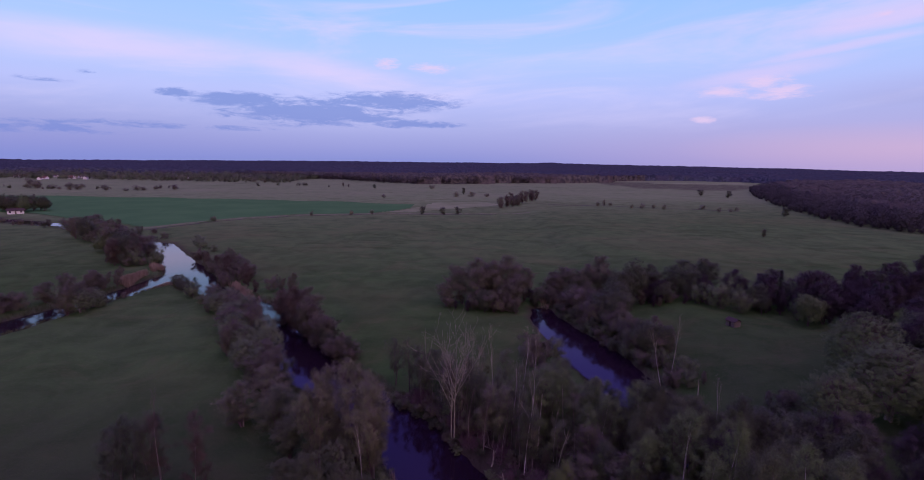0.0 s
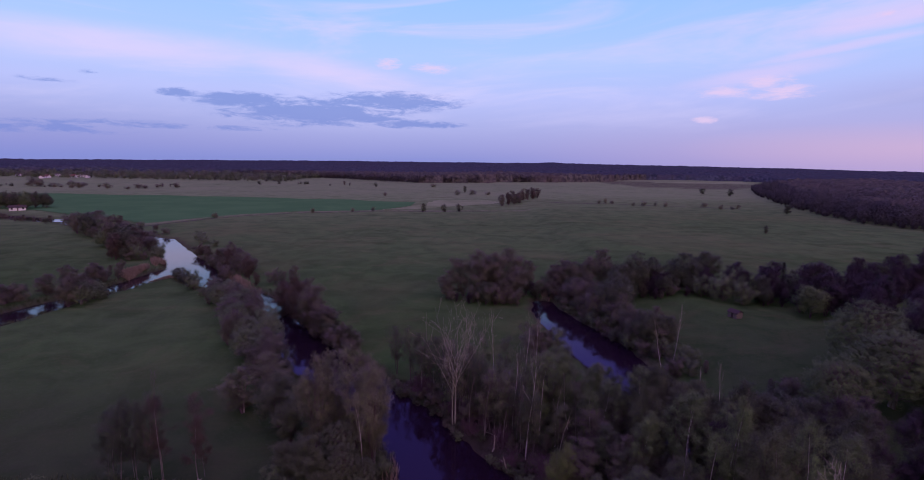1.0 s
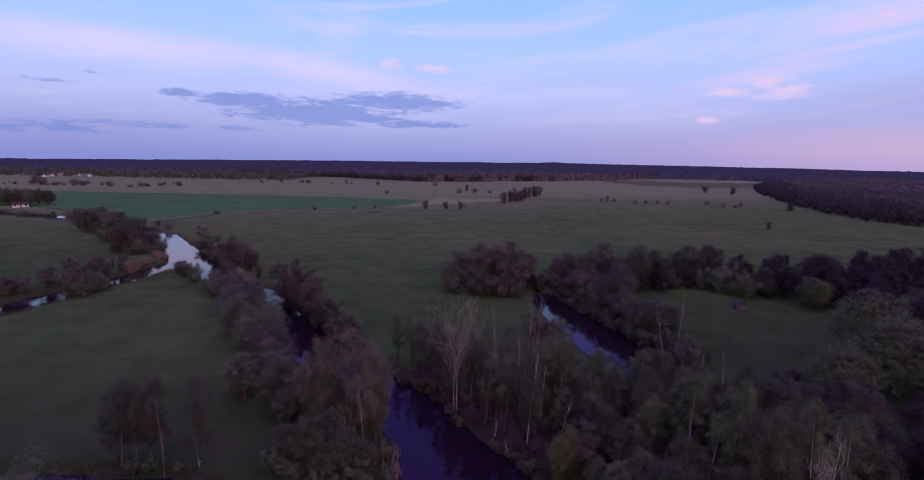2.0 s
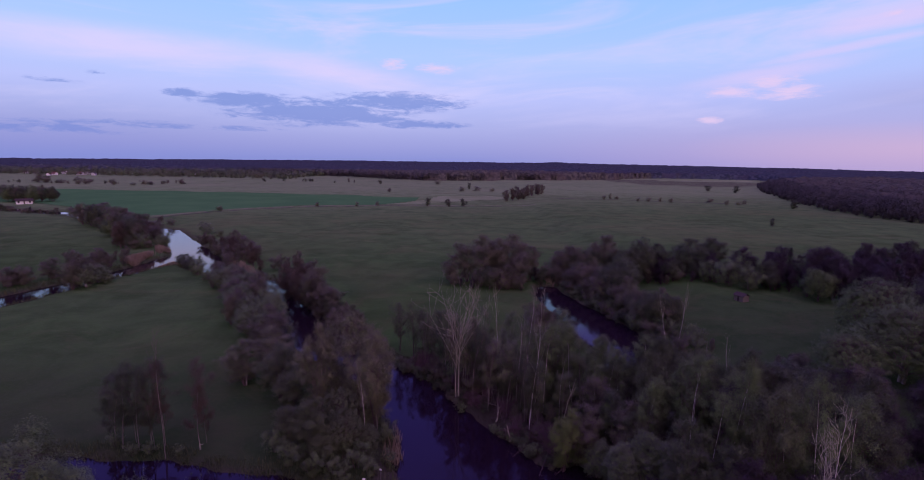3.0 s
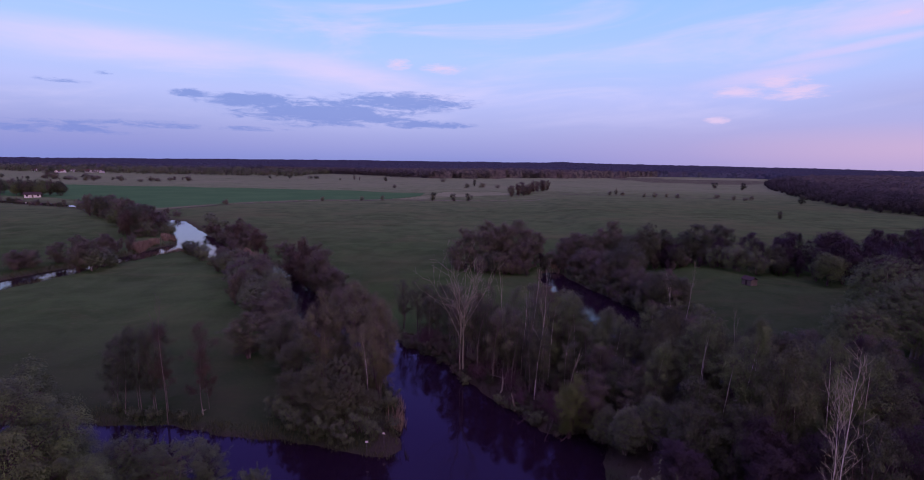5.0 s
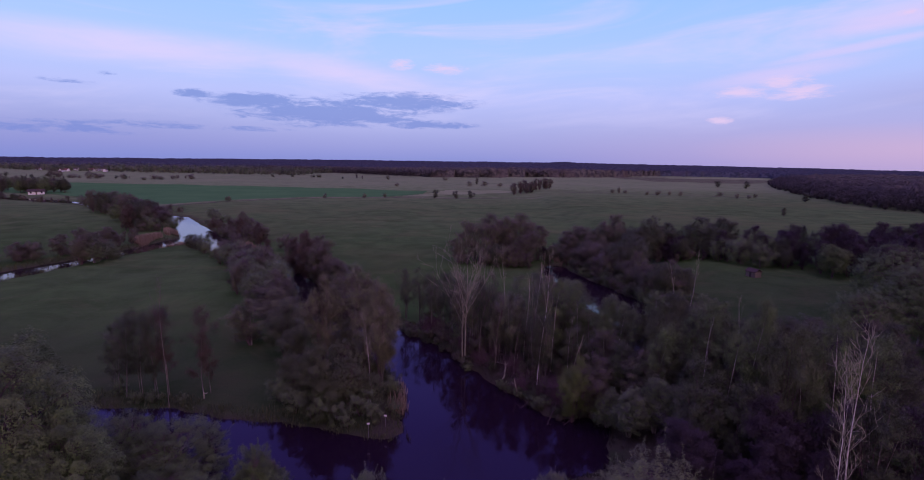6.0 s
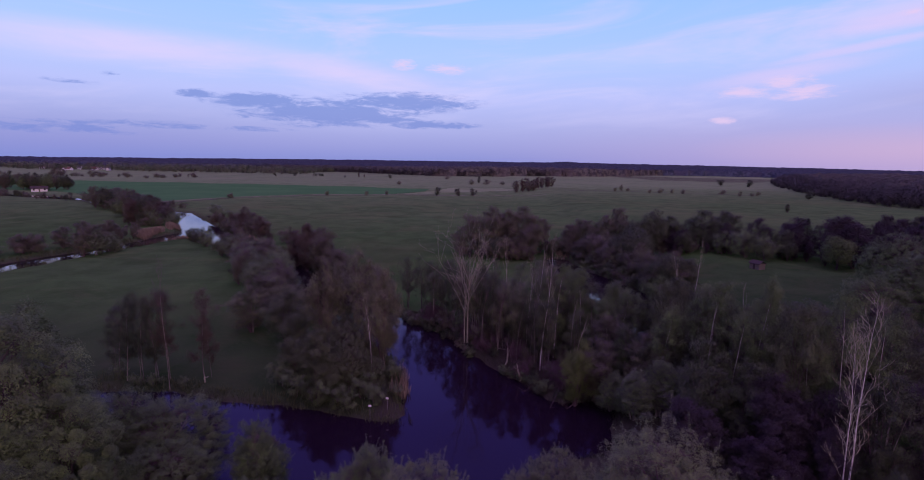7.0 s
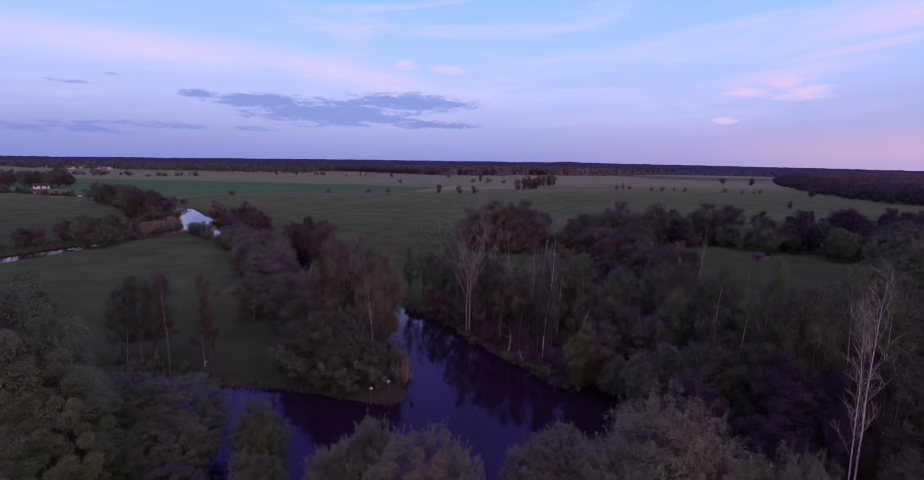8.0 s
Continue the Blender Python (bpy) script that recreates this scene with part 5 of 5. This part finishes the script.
crowns("wood_edge", pl, rng.uniform(9, 18, len(pl)), 40, 2.0, EDGE_SHADED, "distant dark wood's edge across the meadows")

# ---- village ----
M_WALL = material("pale_render", lambda n, p: (n.mix(n.noise(p, 1.5, 4.0), (0.56, 0.57, 0.54), (0.70, 0.71, 0.68)), n.noise(p, 20.0), 0.01), 0.9, 0.2)
M_TILE = material("red_roof_tiles", lambda n, p: (n.mix(n.noise(p, 2.0, 4.0), (0.10, 0.055, 0.046), (0.15, 0.075, 0.058)), n.noise(p, 12.0), 0.02), 0.8, 0.25)
M_SLATE = material("grey_roof_tiles", lambda n, p: (n.mix(n.noise(p, 2.0, 4.0), (0.07, 0.065, 0.065), (0.13, 0.115, 0.11)), n.noise(p, 12.0), 0.02), 0.8, 0.25)
M_PANE = material("dark_pane", lambda n, p: ((0.02, 0.02, 0.025), None, 0), 0.1, 0.5)
M_PLANK = material("weathered_planks", lambda n, p: (n.mix(n.noise(p, 3.0, 5.0), (0.095, 0.084, 0.066), (0.17, 0.15, 0.118)), n.noise(p, 14.0), 0.01), 0.85, 0.2)
M_FELT = material("roofing_felt", lambda n, p: (n.mix(n.noise(p, 2.0, 5.0), (0.035, 0.028, 0.026), (0.06, 0.045, 0.04)), n.noise(p, 20.0), 0.01), 0.9, 0.2)
M_WHITE = material("white_paint", lambda n, p: (n.mix(n.noise(p, 3.0, 4.0), (0.70, 0.68, 0.64), (0.80, 0.79, 0.76)), n.noise(p, 30.0), 0.003), 0.6, 0.3)
M_STEEL = material("dark_steel", lambda n, p: (n.mix(n.noise(p, 5.0, 4.0), (0.10, 0.10, 0.10), (0.18, 0.17, 0.16)), n.noise(p, 30.0), 0.003), 0.5, 0.5)


def gable(bm, w2, d2, z0, z1, over, thick):
    """A pitched roof with its ridge along x."""
    for s in (-1, 1):
        a = [(-w2 - over, s * (d2 + over), z0 - over * 0.6), (w2 + over, s * (d2 + over), z0 - over * 0.6), (w2 + over, 0, z1), (-w2 - over, 0, z1)]
        lo = [bm.verts.new(p) for p in a]
        hi = [bm.verts.new((p[0], p[1], p[2] + thick)) for p in a]
        bm.faces.new(lo)
        bm.faces.new(hi)
        for i in range(4):
            bm.faces.new((lo[i], lo[(i + 1) % 4], hi[(i + 1) % 4], hi[i]))
    bmesh.ops.recalc_face_normals(bm, faces=bm.faces)
    return bm


def house(x, y, wide, deep, eaves, ridge, turn, roof, label):
    h = tagged(new("house"), label, "house", "village houses")
    h.matrix_basis = pose(x, y, float(land(x, y)) - 0.1, 0, 0, turn)
    w2, d2 = wide / 2, deep / 2
    bm = box(bmesh.new(), -w2, w2, -d2, d2, 0, eaves)
    for s in (-1, 1):
        v = [bm.verts.new(p) for p in ((s * w2, -d2, eaves), (s * w2, d2, eaves), (s * w2, 0, ridge))]
        u = [bm.verts.new((p.co.x - s * 0.25, p.co.y, p.co.z)) for p in v]
        bm.faces.new(v)
        bm.faces.new(u)
        for i in range(3):
            bm.faces.new((v[i], v[(i + 1) % 3], u[(i + 1) % 3], u[i]))
    bmesh.ops.recalc_face_normals(bm, faces=bm.faces)
    part("wall", bm, M_WALL, h)
    part("roof", gable(bmesh.new(), w2, d2, eaves, ridge, 0.5, 0.22), roof, h)
    part("chimney", box(bmesh.new(), 0.8, 1.5, -0.3, 0.4, ridge - 1.0, ridge + 0.9, 0.05), M_TILE, h)
    k = max(2, int(wide // 3))
    for i in range(k):
        cx = -w2 + wide * (i + 0.5) / k
        if i == k // 2:
            part("door", box(bmesh.new(), cx - 0.5, cx + 0.5, -d2 - 0.06, -d2 + 0.1, 0.1, 2.15, 0.02), M_PLANK, h)
        else:
            part("window", box(bmesh.new(), cx - 0.6, cx + 0.6, -d2 - 0.05, -d2 + 0.1, 1.0, 2.3, 0.02), M_PANE, h)
    return h


HOUSES = [(-887, 1004), (-918, 1065), (-772, 920), (-782, 946), (-799, 1000), (-761, 981), (-753, 984), (-765, 1011), (-720, 964), (-753, 1086), (-654, 1082), (-691, 1189), (-625, 1130), (-569, 1041), (-511, 1130), (-470, 1183), (-385, 1099), (-392, 1210), (-415, 1394), (-840, 1040), (-700, 1040)]
hr = random.Random(8)
for i, (x, y) in enumerate(HOUSES):
    red = hr.random() < 0.3
    house(x * 1.03, y * 1.03, hr.uniform(7, 10), hr.uniform(6, 7.5), hr.uniform(2.6, 3.6), hr.uniform(5.0, 6.6), hr.uniform(-30, 30) + (90 if hr.random() < 0.4 else 0), M_TILE if red else M_SLATE,
          "pale village house with a red tiled roof" if red else "pale village house with a grey roof")
house(-347, 388.5, 10, 5.5, 2.6, 4.0, 42, M_FELT, "low white building under trees by the river")

# garden trees of the village
pl = [(rng.uniform(-1250, -330), rng.uniform(900, 1330)) for _ in range(4200)]
pl = [p for p in pl if p[1] > 930 - 0.1 * (p[0] + 330) and p[1] > 0.72 * -p[0] + 330]
# keep the view over the gardens to the houses
HX, HY = np.array(HOUSES).T * 1.03
HD = np.hypot(HX, HY)
pl = [p for p in pl if not np.any((np.abs((p[0] * HY - p[1] * HX) / HD) < 9) & ((p[0] * HX + p[1] * HY) / HD < HD + 6) & ((p[0] * HX + p[1] * HY) / HD > HD - 32))]
for k, (mat, text) in enumerate(((LEAF_WILLOW, "green garden trees among village houses"), (LEAF_BUDS, "brown garden trees and hedges among village houses"), (LEAF_DARK, "dark garden trees among village houses"))):
    crowns("village_trees", pl[k::3], rng.uniform(5, 15, len(pl[k::3])), 40, 2.0, mat, text)


# ---- hut in the meadow ----
def hut(x, y, turn):
    h = tagged(new("hut"), "small reddish-brown plank hut with a low felt roof in the meadow", "hut")
    h.matrix_basis = pose(x, y, float(land(x, y)) - 0.05, 0, 0, turn) @ Matrix.Diagonal((0.66, 0.7, 0.8, 1))
    part("body", box(bmesh.new(), -2.1, 2.1, -1.5, 1.5, 0, 2.0), M_PLANK, h)
    part("roof", gable(bmesh.new(), 2.1, 1.5, 2.0, 2.75, 0.35, 0.1), M_FELT, h)
    part("door", box(bmesh.new(), -0.5, 0.4, -1.56, -1.48, 0.05, 1.85, 0.02), M_FELT, h)
    for i in range(15):
        part("plank", box(bmesh.new(), -2.1 + i * 0.28 + 0.01, -2.1 + i * 0.28 + 0.26, -1.535, -1.49, 0.02, 1.98), M_PLANK, h)
    for i in range(10):
        part("plank", box(bmesh.new(), 2.09, 2.135, -1.5 + i * 0.3 + 0.01, -1.5 + i * 0.3 + 0.28, 0.02, 1.98), M_PLANK, h)


hut(72.8, 129.6, -70)


# ---- small signs on the spit ----
def sign(x, y, h, turn):
    s = tagged(new("river_sign"), "small white board on a thin post at the water's edge", "sign", "signs on the spit")
    s.matrix_basis = pose(x, y, float(land(x, y)) - 0.2, 0, 0, turn)
    bm = bmesh.new()
    bmesh.ops.create_cone(bm, cap_ends=True, segments=8, radius1=0.035, radius2=0.03, depth=h, matrix=Matrix.Translation((0, 0, h / 2)))
    part("post", bm, M_STEEL, s)
    part("board", box(bmesh.new(), -0.17, 0.17, -0.055, -0.03, h - 0.22, h, 0.006), M_WHITE, s)


sign(-11.5, 54.5, 2.2 - float(land(-11.5, 54.5)), 8)
sign(-9.8, 56.2, 1.7, -12)


# ---- dead wood on the tongue of land ----
def fallen(x, y, z, length, r, turn, pitch, label="fallen bare trunk lying on the bank", bark_mat=BARK_GREY):
    t = tagged(new("fallen_trunk"), label, "log")
    t.matrix_basis = pose(x, y, z, 0, -pitch, turn)
    g = np.random.default_rng(int(abs(x * 31 + y * 17)))
    body, arms = Wood(), Wood()
    n = 8
    p = np.column_stack([np.linspace(0, length, n), g.normal(0, 0.05 * length / 6, n), g.normal(0, 0.03, n)])
    body.tube(p, r * (1 - np.linspace(0, 0.75, n)), 7)
    for i in range(int(length)):
        f = g.uniform(0.3, 1)
        b = np.array((f * length, 0, 0))
        d = np.array((g.uniform(0.2, 0.8), g.normal(0, 0.7), g.uniform(0.1, 0.9)))
        L = g.uniform(0.5, 1.6)
        arms.tube([b, b + d * L * 0.5, b + d * L + (0, 0, 0.2)], (r * 0.3, r * 0.2, 0.01), 4)
    part("trunk", body.mesh("fallen_trunk"), bark_mat or BARK_DEAD, t)
    part("branchwork", arms.mesh("fallen_branchwork"), bark_mat or BARK_DEAD, t)


for x, y, length, r, turn, pitch in ((2.5, 76.5, 5, 0.09, -52, 10), (13.5, 64.5, 5, 0.08, 25, 18), (20, 66, 5, 0.09, 5, 8), (5.6, 80, 4.5, 0.07, 170, 12), (26.5, 96.5, 6, 0.11, 200, 2)):
    fallen(x, y, float(land(x, y)) + 0.25, length, r, turn, pitch)


def snag(x, y, h, r, lean, turn):
    s = tagged(new("dead_stump"), "broken pale dead stem standing on the bank", "stump")
    s.matrix_basis = pose(x, y, float(land(x, y)) - 0.2, 0, lean, turn)
    body = Wood()
    g = np.random.default_rng(int(abs(x * 13 + y * 7)))
    p = np.column_stack([g.normal(0, 0.06, 6), g.normal(0, 0.06, 6), np.linspace(0, h, 6)])
    body.tube(p, r * np.array((1.25, 1, 0.95, 0.9, 0.8, 0.25)), 7)
    part("trunk", body.mesh("snag_trunk"), BARK_DEAD, s)
    stub = Wood()
    stub.tube([(0, 0, h * 0.7), (0.3, 0.1, h * 0.78), (0.5, 0.1, h * 0.9)], (r * 0.5, r * 0.35, 0.02), 5)
    part("branch", stub.mesh("snag_branch"), BARK_DEAD, s)


for x, y, length, r, turn, pitch in ((9.4, 65.0, 4.5, 0.08, 232, -6), (11.6, 62.6, 5.5, 0.09, 248, -5), (13.6, 60.6, 5.0, 0.08, 225, -8), (7.6, 68.4, 4.0, 0.07, 215, 4), (1.6, 77.6, 4.5, 0.08, 205, 6)):
    fallen(x, y, float(land(x, y)) + 0.35, length, r, turn, pitch, "bare branch hanging over the water", BARK_DARK)

for x, y, h, r, lean, turn in ((5.0, 70.6, 2.6, 0.12, 10, 40), (6.8, 66.2, 3.0, 0.12, 14, 200), (7.5, 76.5, 8.5, 0.06, 3, 10), (9.5, 77, 7.5, 0.06, -4, 90), (6.2, 78.6, 9.5, 0.06, 2, 120), (10.8, 72.2, 9, 0.06, 5, 300), (42.0, 84.0, 9.0, 0.09, 3, 60), (-34.7, 61.6, 1.1, 0.13, 3, 0), (13.6, 66.5, 9.0, 0.05, 12, 0)):
    snag(x, y, h, r, lean, turn)


# ---- reeds, sedge and grass tufts ----
def tufts(name, spots, blades, height, lean, width, mat, label, seed):
    """Upright blades in tufts, as one mesh."""
    g = np.random.default_rng(seed)
    P = np.repeat(np.asarray(spots, float), blades, axis=0)
    n = len(P)
    P = P + g.normal(0, 0.22, P.shape)
    z = land(P[:, 0], P[:, 1]) - 0.08
    h = height * g.uniform(0.55, 1.25, n)
    a, b = g.uniform(0, 6.283, n), g.uniform(0, 6.283, n)
    tip = np.column_stack([P[:, 0] + np.cos(b) * h * lean, P[:, 1] + np.sin(b) * h * lean, z + h])
    base = np.column_stack([P, z])
    side = np.column_stack([np.cos(a), np.sin(a), 0 * a]) * width
    mid = base * 0.45 + tip * 0.55
    v = np.stack([base - side * 0.6, mid - side, tip, mid + side], 1)
    return tagged(part(name, quads_mesh(name, v.reshape(-1, 3), np.arange(n * 4).reshape(-1, 4)), mat), label, "grass", kind="stuff")


def scatter(seed, x0, x1, y0, y1, n, lo, hi, clump=0.0):
    g = np.random.default_rng(seed)
    X, Y = g.uniform(x0, x1, n), g.uniform(y0, y1, n)
    d = shore(X, Y)
    k = (d > lo) & (d < hi)
    if clump:
        k &= hum(X, Y, clump, seed) > 0.1
    return np.column_stack([X, Y])[k]


tufts("bank_grass", scatter(1, -70, -8, 38, 115, 14000, 0.2, 2.4), 5, 0.75, 0.35, 0.045, SEDGE, "rough sedge and grass along the water's edge", 1)
tufts("bank_grass", scatter(8, -8, 45, 38, 115, 9000, 0.1, 2.2), 5, 0.6, 0.45, 0.04, SEDGE_DULL, "dull brown sedge under the bank's bushes", 8)
tufts("bank_grass", scatter(2, -150, -30, 84, 215, 26000, 0.2, 2.6), 5, 0.9, 0.35, 0.06, SEDGE, "rough sedge along the river arm", 2)
g = np.random.default_rng(3)
reed_spots = [(-119.0 - 0.16 * t - s * 0.6 + g.normal(0, 0.4), 174 + 1.02 * t + 0.2 * s) for t in np.arange(0, 30, 0.14) for s in np.arange(0, 6, 0.6)]
reed_spots = [p for p in reed_spots if -1.2 < float(shore(*p)) < 4]
tufts("reed_bed", reed_spots, 5, 2.4, 0.12, 0.06, REED, "straw-coloured dry reeds along the river bend", 3)
reed_b = [(-82 + t * 0.72 + g.normal(0, 0.6), 176.5 - t * 0.95 + g.normal(0, 1.2)) for t in np.arange(0, 22, 0.07)]
tufts("reed_bed", [p for p in reed_b if float(shore(*p)) > -0.6], 6, 1.9, 0.2, 0.06, REED, "pale dry reeds below the bushes", 4)
reed_c = [(-106 + t * 0.6 + g.normal(0, 0.7), 176 + t * 0.4 + g.normal(0, 0.8)) for t in np.arange(-8, 5, 0.08)]
tufts("reed_bed", [p for p in reed_c if float(shore(*p)) > -0.8], 5, 1.2, 0.3, 0.06, REED, "pale dry reeds at the meadow's point", 5)
reed_d = [(33 + g.uniform(-7, 9), 158 + g.normal(0, 2.0)) for _ in range(260)] + [(-8.6 + g.normal(0, 0.6), 66 + g.uniform(-6, 4)) for _ in range(120)]
tufts("reed_bed", [p for p in reed_d if float(shore(*p)) > -0.5], 6, 1.7, 0.2, 0.05, REED, "dull dry reeds at the head of the backwater", 6)
tufts("meadow_tussocks", scatter(7, -110, -20, 59, 130, 3000, 2.5, 400), 4, 0.12, 1.2, 0.05, SEDGE, "low tussocks in the meadow grass", 7)
